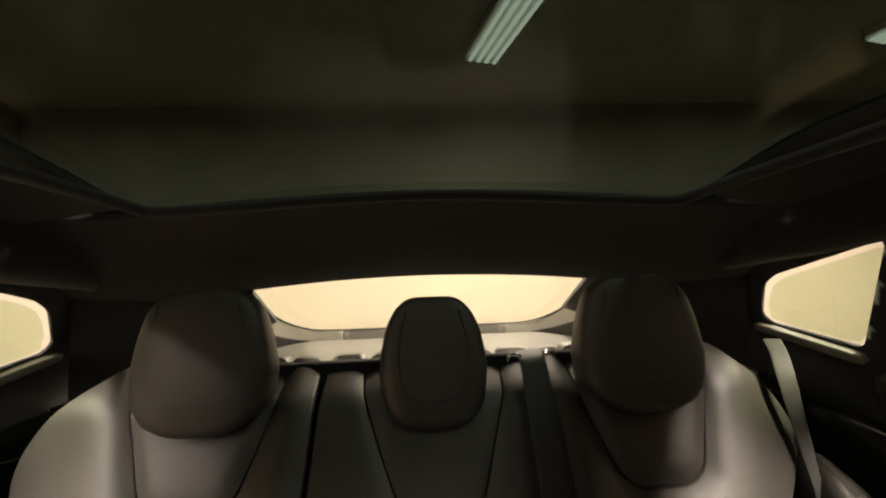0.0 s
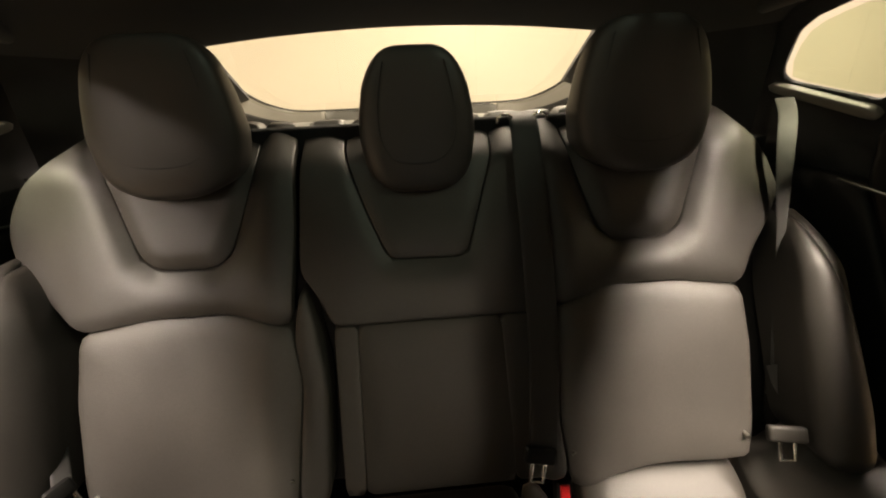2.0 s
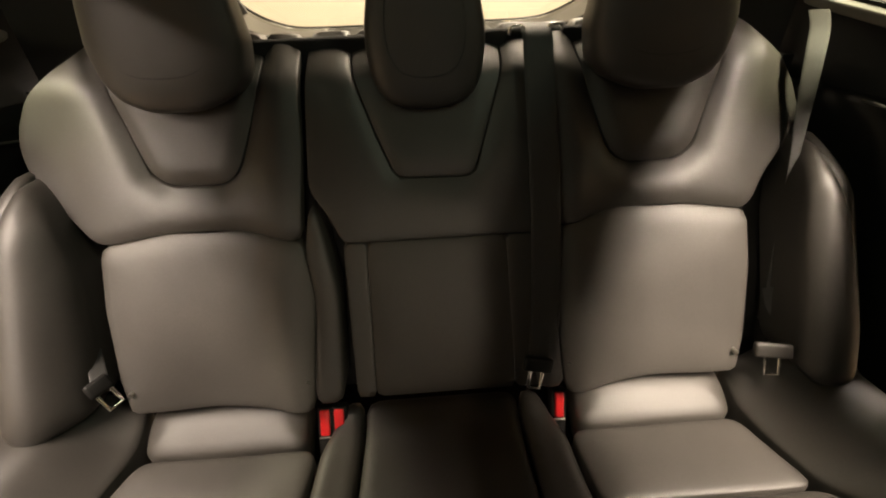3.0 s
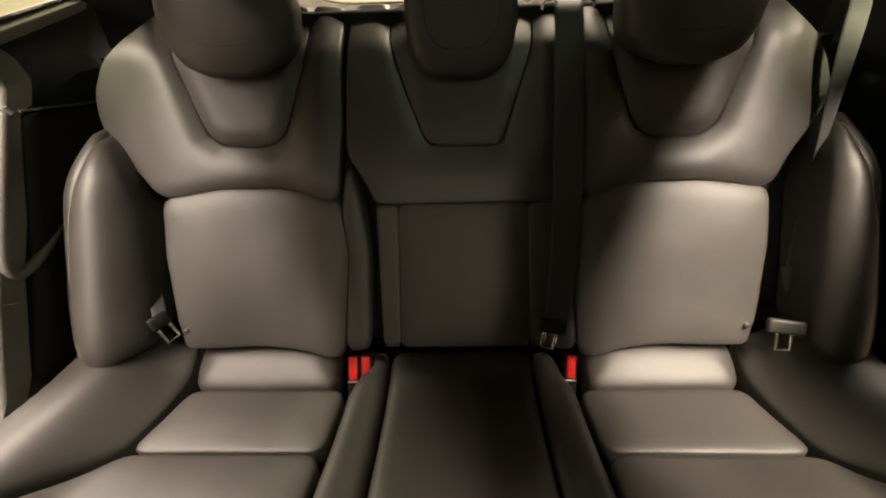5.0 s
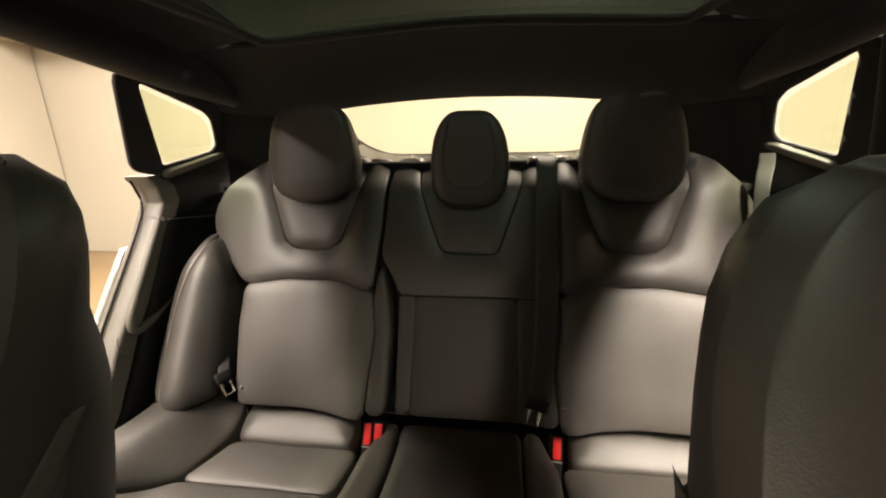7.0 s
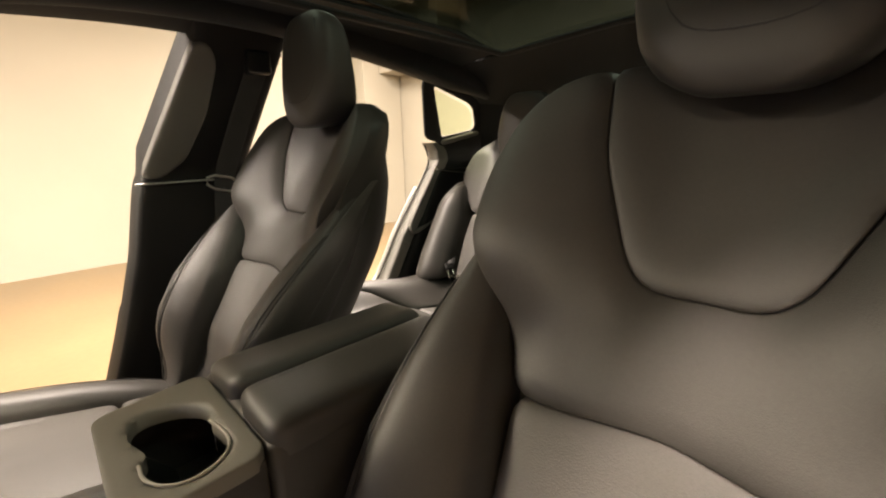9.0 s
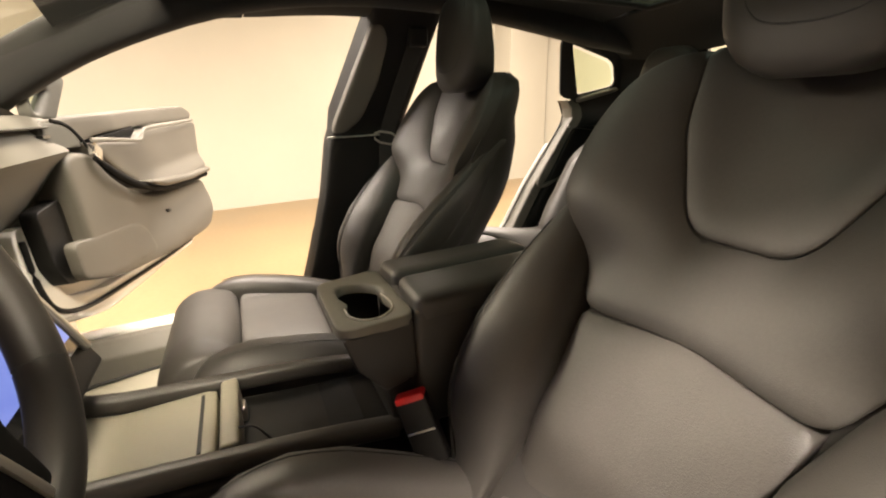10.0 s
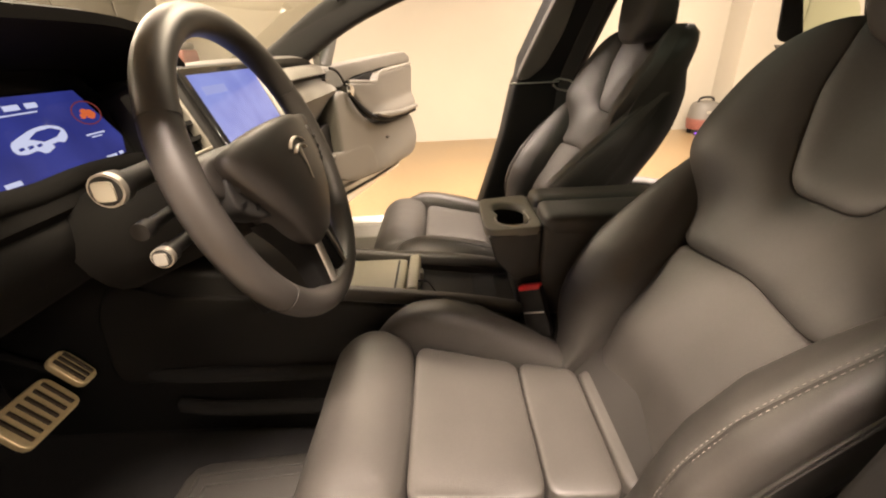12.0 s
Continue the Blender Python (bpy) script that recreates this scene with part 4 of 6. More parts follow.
    half = [(0.132, 0.875), (0.160, 0.940), (0.193, 0.985), (0.212, 1.025), (0.217, 1.065), (0.216, 1.10), (0.207, 1.132), (0.190, 1.160), (0.164, 1.180), (0.132, 1.189)]
    cut = [(0.128, 1.184), (0.112, 1.10), (0.068, 1.0), (0.045, 0.979)]
    ring = [(-u, z) for u, z in half[::-1]] + [(0, 0.884)] + half + cut + [(-u, z) for u, z in cut[::-1]]
    B("shoulder_yoke", ring, puff=0.003, edge=0.005, depth=0.03, soft=1, grid=0.010, wrinkle=0.0012)
    ins = [(0.0425, 0.9820), (0.065, 1.0015), (0.1085, 1.10), (0.1245, 1.182), (0.121, 1.190)]
    B("yoke_insert", [(-u, z) for u, z in ins[::-1]] + ins, puff=0.003, edge=0.005, depth=0.03, soft=1, grid=0.010)
    for s in (-1, 1):
        at, lip = (0.40, 0.565) if s * cx > 0 else (0.475, 0.70)
        bolster = bolster_skin(s, "side_bolster", 0.0, at, LEATHER)
        bolster_skin(s, "bolster_edge", at, lip, LEATHER)
        # Flank is leather like the bolster, coloured darker because it lies in shade.
        bolster_skin(s, "seat_flank", lip, 1.0, DARKTRIM, "dark side of the seat back, its shade in the colour")
        edge_line = []
        for z in (0.62, 0.68, 0.74, 0.80, 0.86, 0.92, 0.97):
            cut, _ = section(z, s)
            p = cut[round(lip * (len(cut) - 1))]
            edge_line.append(Vector((cx + s * p.x, p.y, z)))
        if s * cx > 0:
            for back_by, thick in ((-0.001, 0.0024), (0.008, 0.0020)):
                sweep([p + Vector((0, back_by, 0)) for p in edge_line], LEATHER_SMOOTH, "piping", bolster, w=thick, smooth=2)
        for off in (-0.009, 0.009):
            line = []
            for z in (0.62, 0.68, 0.74, 0.80, 0.86, 0.92, 0.97):
                cut, _ = section(z, s)
                k = (at + off * 1.1) * (len(cut) - 1)
                line.append(cut[int(k)].lerp(cut[int(k) + 1], k - int(k)))
                line[-1] = Vector((cx + s * line[-1].x, line[-1].y - 0.0012, z))
            dashes = spread(chaikin(line, 2, False), 0.0036, False)
            for k in range(0, len(dashes) - 1, 2) if s * cx > 0 and cx > 0 else ():
                sweep([dashes[k], dashes[k + 1]], THREAD, "stitch", bolster, w=0.0006, smooth=0, n=5)
            if not (s * cx > 0 and cx > 0):
                sweep(line, SEAM, "bolster_seam", bolster, w=0.0010, smooth=2)
    rings = []
    rows = [(0.56, 0.195, 0.13), (0.65, 0.208, 0.145), (0.75, 0.214, 0.152), (0.90, 0.217, 0.150), (0.96, 0.218, 0.142), (1.0, 0.218, 0.126), (1.04, 0.218, 0.104),
            (1.09, 0.215, 0.056), (1.127, 0.207, 0.042), (1.15, 0.195, 0.032), (1.165, 0.181, 0.026), (1.178, 0.160, 0.018), (1.186, 0.135, 0.012), (1.19, 0.11, 0.006)]
    for k in range(33):
        z = 0.56 + 0.63 * k / 32
        w, d = (float(np.interp(z, [r[0] for r in rows], [r[m] for r in rows])) for m in (1, 2))
        front = lean(z) + 0.026
        ring = []
        for m in range(40):
            a = 2 * math.pi * m / 40
            ca, sa = math.cos(a), math.sin(a)
            u = math.copysign(abs(ca) ** (0.5 if sa < 0 else 0.86), ca) * w
            wrapped = wrap * smooth_step(0.03, 0.205, abs(u)) * smooth_step(0.90, 1.03, z)
            y0, y1 = front - wrapped, front + d + 0.010
            ring.append((cx + u, y0 + (0.0 if sa < 0 else (y1 - y0) * sa ** 0.86), z))
        rings.append(ring)
    loft(rings, DARKTRIM, "back_shell", seat, "black seat back")
    headrest("headrest", seat, "black leather headrest", cx, [(1.150, 0.055), (1.17, 0.076), (1.20, 0.092), (1.24, 0.100), (1.29, 0.098), (1.33, 0.090), (1.364, 0.076)],
             (-0.690, -0.662), (-0.572, -0.606), 0.70)
    C = lambda nm, pts, **kw: padded(nm, pts, seat_z, kw.pop("mat", LEATHER), seat, back=(0, 0, -1), **kw)
    C("cushion_rear", [(-0.118, -0.940), (0.118, -0.940), (0.110, -0.87), (-0.110, -0.87)], puff=0.010, edge=0.02, depth=0.05, soft=1, grid=0.010, mat=INSERT)
    C("cushion_insert", [(-0.128, -1.048), (0.128, -1.048), (0.120, -0.945), (-0.120, -0.945)], puff=0.007, edge=0.009, depth=0.05, soft=1, grid=0.010, wrinkle=0.001, mat=INSERT)
    C("cushion_insert", [(-0.145, -1.235), (0.145, -1.235), (0.128, -1.053), (-0.128, -1.053)], puff=0.007, edge=0.009, depth=0.05, soft=1, grid=0.010, wrinkle=0.001, mat=INSERT)
    C("cushion_nose", [(-0.185, -1.40), (0.185, -1.40), (0.180, -1.30), (0.150, -1.242), (0, -1.236), (-0.150, -1.242), (-0.180, -1.30)], puff=0.026, edge=0.05, depth=0.16, soft=1, grid=0.011, wrinkle=0.001)
    for s in (-1, 1):
        if cx > 0 > s:
            crest = lambda y: float(np.interp(y, (-1.34, -1.29, -1.245, -1.18, -1.11, -1.04, -0.97, -0.90), (0.680, 0.713, 0.738, 0.744, 0.724, 0.684, 0.648, 0.618)))
        else:
            crest = lambda y: float(np.interp(y, (-1.34, -1.30, -1.25, -1.20, -1.10, -1.02, -0.95, -0.90), (0.682, 0.701, 0.707, 0.702, 0.680, 0.654, 0.628, 0.612)))
        rings = []
        for k in range(33):
            q = 0.5 - 0.5 * math.cos(math.pi * k / 32)
            y = -1.340 + 0.455 * q
            shut = max(0.0, 1 - abs(2 * q - 1) ** 5.0) ** 0.5
            top = crest(y)
            uc, half = float(np.interp(y, (-1.34, -1.23, -1.05, -0.90), (0.205, 0.200, 0.190, 0.180))), float(np.interp(y, (-1.34, -1.23, -1.05, -0.90), (0.036, 0.050, 0.056, 0.056)))
            w, h = half * (0.25 + 0.75 * shut), 0.085 * (0.15 + 0.85 * shut)
            ring = []
            for m in range(36):
                a = 2 * math.pi * m / 36
                ca, sa = math.cos(a), math.sin(a)
                u = uc + math.copysign(abs(ca) ** 0.82, ca) * w - 0.012 * sa
                ring.append((cx + s * u, y, top - 0.085 + math.copysign(abs(sa) ** 0.82, sa) * h + 0.0008 * noise.noise((u * 25, y * 25, cx))))
            rings.append(ring[::s])
        roll = loft(rings, LEATHER, "cushion_bolster", seat)
        sweep([(cx + s * (float(np.interp(y, (-1.34, -1.23, -1.05, -0.90), (0.205, 0.200, 0.190, 0.180))) + 0.004), y, crest(y) + 0.0004 - 0.072 * (1 - max(0.0, 1 - abs(2 * (y + 1.34) / 0.455 - 1) ** 5) ** 0.5)) for y in (-1.27, -1.23, -1.18, -1.12, -1.05, -0.98, -0.92)], SEAM, "bolster_seam", roll, w=0.0010, smooth=2)
    part("seat_base", box((cx - 0.22, -1.34, 0.36), (cx + 0.22, -0.78, 0.56)), BLACK, seat, "black seat base", bevel=0.02)
    for s in (-1, 1):
        part("seat_rail", box((cx + s * 0.18 - 0.02, -1.40, 0.33), (cx + s * 0.18 + 0.02, -0.72, 0.362)), SATIN, seat, bevel=0.004)
    return seat


front_seat(0.372, "driver_seat", "black leather driver's seat behind the steering wheel")
front_seat(-0.372, "passenger_seat", "black leather front passenger seat beside the centre console")
for ob in [o for o in bpy.data.objects if o.name == "passenger_seat"]:
    ob.location += Vector((0, 0.004, 0.010))

# ---- dashboard ----
dash = thing("dashboard", (0.03, -1.8, 0.8), "black and grey dashboard with a large touchscreen and a binnacle", "dashboard")


def run_x(name, x0, x1, ring, mat, label="", steps=8, ends=0.0, drop=0.0, parent=None):
    """A moulding with the section ring of (y, z), from x0 to x1, its ends drawn in and dropped."""
    cy, cz = sum(p[0] for p in ring) / len(ring), sum(p[1] for p in ring) / len(ring)
    rr = [(p.x, p.y) for p in spread(rounded([(*p, 0) for p in ring], 0.02), 0.02)]
    rings = []
    for k in range(steps + 1):
        q = k / steps
        e = abs(2 * q - 1) ** 6
        sc = 1 - ends * e
        rings.append([(x0 + (x1 - x0) * q, cy + (y - cy) * sc, cz + (z - cz) * sc - drop * e) for y, z in rr])
    return loft(rings, mat, name, parent or dash, label)


run_x("dash_pad", -0.66, 0.165, [(-2.26, 1.00), (-2.0, 1.115), (-1.72, 1.165), (-1.60, 1.176), (-1.572, 1.166), (-1.60, 1.145), (-2.2, 0.95)], LEATHER_SMOOTH, "black dashboard top pad", steps=14, ends=0.02, drop=0.03)
run_x("dash_pad", 0.165, 0.69, [(-2.26, 1.00), (-2.0, 1.112), (-1.78, 1.150), (-1.70, 1.150), (-1.69, 1.135), (-1.75, 1.11), (-2.2, 0.95)], BLACK, "black dashboard top ahead of the binnacle", steps=8, ends=0.02, drop=0.03)
run_x("fascia", -0.64, -0.135, [(-1.62, 1.14), (-1.575, 1.135), (-1.525, 1.085), (-1.505, 1.062), (-1.53, 1.045), (-1.60, 0.955), (-1.68, 0.86), (-1.95, 0.82), (-1.95, 1.10)], GREY, "grey passenger side of the dashboard", steps=10, ends=0.03)
run_x("dash_shelf", -0.645, -0.135, [(-1.60, 1.148), (-1.545, 1.140), (-1.528, 1.118), (-1.54, 1.112), (-1.60, 1.125)], GREY, "stitched grey dashboard lip", steps=10)
sweep([(-0.63, -1.529, 1.118), (-0.4, -1.529, 1.12), (-0.14, -1.529, 1.12)], GREYDARK, "trim_strip", dash, w=0.002, smooth=1)
run_x("knee_panel", 0.19, 0.70, [(-1.68, 1.04), (-1.61, 1.02), (-1.60, 0.98), (-1.66, 0.91), (-1.78, 0.87), (-1.95, 0.88), (-1.95, 1.05)], MATTBLACK, "black knee panel below the binnacle", steps=8, ends=0.03)
for k in range(2):
    part("side_vent", box((-0.625, -1.548 - k * 0.0, 1.082 + k * 0.014), (-0.560, -1.528, 1.088 + k * 0.014)), GLOSS, dash)
# touchscreen and its surround


def on_screen(x, v, out=0.0):
    """A place on the touchscreen's slope: v metres below its top edge."""
    c, s = math.cos(math.radians(22)), math.sin(math.radians(22))
    return (x, -1.572 + v * s + out * c, 1.166 - v * c + out * s)


def screen_plate(name, x0, x1, v0, v1, out0, out1, mat, label="", bev=0.0, parent=None):
    bm = bmesh.new()
    c = [bm.verts.new(on_screen(x, v, o)) for o in (out0, out1) for x, v in ((x0, v0), (x1, v0), (x1, v1), (x0, v1))]
    for f in ((0, 1, 2, 3), (7, 6, 5, 4), (0, 4, 5, 1), (1, 5, 6, 2), (2, 6, 7, 3), (3, 7, 4, 0)):
        bm.faces.new([c[i] for i in f])
    bmesh.ops.recalc_face_normals(bm, faces=bm.faces)
    return part(name, bm, mat, parent or dash, label, bevel=bev)


screen_plate("screen_surround", -0.135, 0.190, -0.005, 0.42, -0.12, 0.0, BLACK, "black surround of the touchscreen", 0.008)
touch = screen_plate("touchscreen", -0.103, 0.165, 0.004, 0.372, 0.0005, 0.008, GLOSS, "large portrait touchscreen showing a blue page", 0.003)
screen_plate("display", -0.093, 0.152, 0.016, 0.352, 0.0082, 0.0095, SCREEN, "blue lit screen", parent=touch)
screen_plate("display_bar", 0.058, 0.135, 0.036, 0.050, 0.0097, 0.0102, PALEBLUE, parent=touch)
screen_plate("screen_edge", -0.118, -0.106, 0.0, 0.385, 0.0, 0.011, SATIN, "bright screen edge", 0.003)
vent = screen_plate("air_vent", 0.194, 0.262, 0.022, 0.12, -0.03, -0.012, MATTBLACK, "air vent with slats")
for k in range(4):
    screen_plate("vent_slat", 0.200, 0.250, 0.03 + k * 0.023, 0.036 + k * 0.023, -0.014, 0.0, MATTBLACK)
screen_plate("vent_frame", 0.252, 0.262, 0.018, 0.122, -0.012, 0.004, BLACK, "", 0.003)
screen_plate("vent_frame", 0.196, 0.200, 0.018, 0.122, -0.012, 0.004, EMBLEM, "", 0.003)
screen_plate("vent_frame", 0.196, 0.262, 0.120, 0.125, -0.012, 0.004, EMBLEM, "", 0.003)
# binnacle and instrument display
rings = []
for k in range(13):
    q = k / 12
    x = 0.12 + 0.46 * q
    lift = 0.062 * math.sqrt(max(0.0, 1 - abs(2 * q - 1) ** 3.2))
    rings.append([(x, -2.0, 1.10 + lift * 0.4), (x, -1.75, 1.168 + lift * 0.9), (x, -1.60, 1.176 + lift), (x, -1.572, 1.170 + lift), (x, -1.575, 1.158 + lift), (x, -1.66, 1.150 + lift * 0.6), (x, -1.70, 1.145 + lift * 0.3), (x, -2.0, 1.08)])
loft(rings, MATTBLACK, "binnacle_hood", dash, "black hood over the instruments")


def on_cluster(x, z, out=0.0):
    return (x, -1.648 - (z - 1.05) * 0.25 + out, z)


def cluster_plate(name, pts, out0, out1, mat, label="", bev=0.0):
    bm = bmesh.new()
    lo, hi = [bm.verts.new(on_cluster(x, z, out0)) for x, z in pts], [bm.verts.new(on_cluster(x, z, out1)) for x, z in pts]
    bm.faces.new(lo)
    bm.faces.new(hi[::-1])
    n = len(pts)
    for i in range(n):
        bm.faces.new([lo[i], lo[(i + 1) % n], hi[(i + 1) % n], hi[i]])
    bmesh.ops.recalc_face_normals(bm, faces=bm.faces)
    return part(name, bm, mat, dash, label, smooth=False, bevel=bev)


cluster_plate("instrument_frame", [(0.55, 1.175), (0.215, 1.175), (0.165, 1.09), (0.175, 1.035), (0.34, 1.015), (0.52, 1.035)], -0.05, -0.002, GLOSS, "glossy black instrument surround")
cluster_plate("instrument_display", [(0.485, 1.148), (0.236, 1.146), (0.200, 1.078), (0.212, 1.056), (0.30, 1.046), (0.40, 1.046), (0.485, 1.056)], -0.001, 0.002, CLUSTER, "blue instrument display")
car_shape = [(0.3666, 1.0996), (0.350, 1.1046), (0.3289, 1.1106), (0.306, 1.1115), (0.2876, 1.1049), (0.2894, 1.0921), (0.3049, 1.0865), (0.3182, 1.0851), (0.3324, 1.0799), (0.3392, 1.087), (0.3565, 1.0842), (0.3687, 1.0885)]
car_shape = [(p.x, p.y) for p in chaikin([(*p, 0) for p in car_shape], 2)]
cluster_plate("display_car", car_shape, 0.0024, 0.0030, WHITEGLOW)
cluster_plate("display_car_window", [(0.342, 1.1000), (0.3265, 1.1065), (0.306, 1.1075), (0.294, 1.1025), (0.305, 1.0965), (0.325, 1.0940)], 0.0032, 0.0036, CLUSTER)
cluster_plate("display_car_window", [(0.318, 1.0895), (0.308, 1.0905), (0.300, 1.0885), (0.3055, 1.0845), (0.316, 1.0845)], 0.0032, 0.0036, CLUSTER)
for k in range(3):
    cluster_plate("display_car_window", [(0.362 - k * 0.012, 1.0925), (0.355 - k * 0.012, 1.0935), (0.354 - k * 0.012, 1.0905), (0.361 - k * 0.012, 1.0895)], 0.0032, 0.0036, CLUSTER)
dial = [(0.2375 + 0.024 * math.cos(a * math.pi / 12), 1.1164 + 0.015 * math.sin(a * math.pi / 12)) for a in range(24)]
sweep([on_cluster(x, z, 0.0026) for x, z in dial], ORANGEFAINT, "display_dial_ring", dash, w=0.0008, smooth=0, closed=True)
for cx, cz, r in ((0.233, 1.114, 0.009), (0.241, 1.117, 0.0075), (0.247, 1.113, 0.005)):
    cluster_plate("display_dial", [(cx + r * math.cos(a * math.pi / 5) * (0.75 + 0.25 * (a % 2)), cz + 0.7 * r * math.sin(a * math.pi / 5)) for a in range(10)], 0.0024, 0.0030 + r * 0.03, ORANGEGLOW)
for x0, x1, z0, h in ((0.228, 0.261, 1.0905, 0.002), (0.236, 0.254, 1.0865, 0.0015), (0.218, 0.226, 1.0595, 0.004), (0.232, 0.251, 1.0585, 0.004), (0.383, 0.403, 1.0620, 0.005), (0.307, 0.40, 1.1285, 0.0016), (0.302, 0.318, 1.138, 0.006), (0.326, 0.346, 1.138, 0.006)):
    cluster_plate("display_text", [(x1, z0), (x0, z0), (x0, z0 - h), (x1, z0 - h)], 0.0024, 0.0030, WHITEGLOW)
sweep([(0.18, -1.612, 1.036), (0.215, -1.614, 1.043), (0.255, -1.615, 1.050), (0.312, -1.616, 1.054), (0.36, -1.617, 1.053), (0.40, -1.617, 1.050), (0.445, -1.616, 1.054), (0.52, -1.612, 1.062)], MATTBLACK, "instrument_lip", dash, w=0.012, h=0.006, smooth=2, up=(0, 1, 0.4))
run_x("lip_panel", 0.17, 0.56, [(-1.625, 1.048), (-1.612, 1.044), (-1.606, 1.030), (-1.612, 1.012), (-1.64, 1.010), (-1.64, 1.046)], MATTBLACK, "black panel under the instruments", steps=6, ends=0.02)

# ---- steering wheel ----
WHEEL = Vector((0.340, -1.375, 1.051))
wheel = thing("steering_wheel", WHEEL, "black leather steering wheel with three spokes", "steering wheel")
TURN = Matrix.Rotation(math.radians(17.5), 4, "X")


def on_wheel(x, z, out=0.0):
    """A place in the wheel's plane: x across, z up along the rim's plane, out towards the driver."""
    return WHEEL + TURN @ Vector((x, out, z))


def wheel_rim(a0, a1, mat, name, label="", r=0.0165, n=40):
    rings = []
    for k in range(n + 1):
        a = math.radians(a0 + (a1 - a0) * k / n)
        ring = []
        for j in range(18):
            b = 2 * math.pi * j / 18
            rad = 0.171 + math.cos(b) * r * 1.0
            ring.append(on_wheel(rad * math.cos(a), rad * math.sin(a), math.sin(b) * r * 1.08))
        rings.append(ring)
    return loft(rings, mat, name, wheel, label, cap=True)


for a0, a1 in ((-38, 29), (30, 150), (151, 218), (219, 321)):
    wheel_rim(a0, a1, RIM, "rim", "leather-wrapped rim section")
for a in (29.5, 150.5, 218.5, 321.5):
    wheel_rim(a - 0.5, a + 0.5, SEAM, "rim_joint", r=0.0158, n=2)
half = [(0.0, 0.054), (0.050, 0.053), (0.088, 0.049), (0.116, 0.040), (0.106, 0.014), (0.080, -0.030), (0.050, -0.072), (0.030, -0.092)]
cover = half + [(0.0, -0.094)] + [(-x, z) for x, z in half[:0:-1]]


def dome(u, v):
    """How far the airbag cover stands out of the wheel's plane."""
    return 0.042 - 1.7 * u * u - 3.4 * max(0, v - 0.015) ** 2 - 2.4 * min(0, v) ** 2


def cover_place(u, v):
    return on_wheel(0.028 - u, v, dome(u, v))


padded("airbag_cover", cover, cover_place, RIM, wheel, puff=0.008, edge=0.018, depth=0.042, radius=0.016, grid=0.008, label="shield-shaped black airbag cover")
for s in (-1, 1):
    padded("spoke", flip(s, [(0.060, 0.044), (0.105, 0.047), (0.142, 0.046), (0.156, 0.038), (0.155, 0.022), (0.147, 0.010), (0.112, -0.008), (0.078, -0.028), (0.050, -0.034)]), lambda u, v: on_wheel(-u, v, 0.004 + 0.25 * max(0, 0.13 - abs(u)) + 0.10 * max(0, v)), RIM, wheel, puff=0.006, edge=0.012, depth=0.022, radius=0.012, grid=0.008, label="smooth black spoke")
    pod = padded("button_pod", flip(s, [(0.082, 0.022), (0.124, 0.030), (0.139, 0.022), (0.142, -0.006), (0.118, -0.026), (0.086, -0.036), (0.066, -0.026)]), lambda u, v: on_wheel(-u, v, 0.0115 + 0.25 * max(0, 0.13 - abs(u)) + 0.10 * max(0, v)), BLACK, wheel, puff=0.003, edge=0.006, depth=0.022, radius=0.008, grid=0.007, label="black button panel")
    wheel_at = on_wheel(s * 0.127, 0.010, 0.0165)
    sweep([wheel_at + Vector((-0.004, 0, 0)), wheel_at + Vector((0.004, 0, 0))], BLACK, "thumb_wheel", wheel, w=0.0034, smooth=0, n=18)
    for x, z in ((0.131, -0.006), (0.114, -0.014), (0.100, -0.020)):
        part("button", box((-0.006, -0.0015, -0.003), (0.006, 0.0008, 0.003)), MATTBLACK, wheel, bevel=0.0006).location = on_wheel(s * x, z, 0.0150 + 0.25 * max(0, 0.13 - x) + 0.10 * max(0, z)) - WHEEL
    padded("lower_spoke", flip(s, [(0.006, -0.070), (0.060, -0.045), (0.098, -0.034), (0.074, -0.066), (0.054, -0.105), (0.050, -0.160), (0.006, -0.163)]), lambda u, v: on_wheel(-u, v, 0.004), MATTBLACK, wheel, puff=0.005, edge=0.010, depth=0.02, radius=0.010, grid=0.008, label="black lower spoke")
    sweep([on_wheel(s * 0.020, -0.090, 0.010), on_wheel(s * 0.026, -0.122, 0.0105), on_wheel(s * 0.031, -0.153, 0.010)], EMBLEM, "spoke_trim", wheel, w=0.007, h=0.003, smooth=1, label="satin metal spoke inlay")
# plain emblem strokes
on_cover = lambda x, z: on_wheel(0.030 + x, z, dome(x, z) + 0.0088)
for pts, w in (((-0.024, 0.0195), (-0.013, 0.0265), (0.0, 0.0282), (0.013, 0.0265), (0.024, 0.0195)), 0.0026), (((-0.018, 0.0130), (-0.009, 0.0188), (0.009, 0.0188), (0.018, 0.0130)), 0.0034):
    sweep([on_cover(*p) for p in pts], EMBLEM, "emblem", wheel, w=w, h=0.0012, smooth=2)
sweep([on_cover(0, 0.018), on_cover(0, 0.0), on_cover(0, -0.021)], EMBLEM, "emblem", wheel, w=0.0062, h=0.0012, smooth=0, taper=lambda t: 1 - 0.8 * t)
rings = []
for k in range(7):
    q = k / 6
    c = WHEEL + TURN @ Vector((0, -0.03 - 0.22 * q, -0.01))
    rings.append([c + TURN @ Vector((math.cos(a) * (0.045 + 0.02 * q), 0, math.sin(a) * (0.05 + 0.02 * q))) for a in [2 * math.pi * j / 20 for j in range(20)]])
loft(rings, MATTBLACK, "column_shroud", wheel, "black steering column shroud")
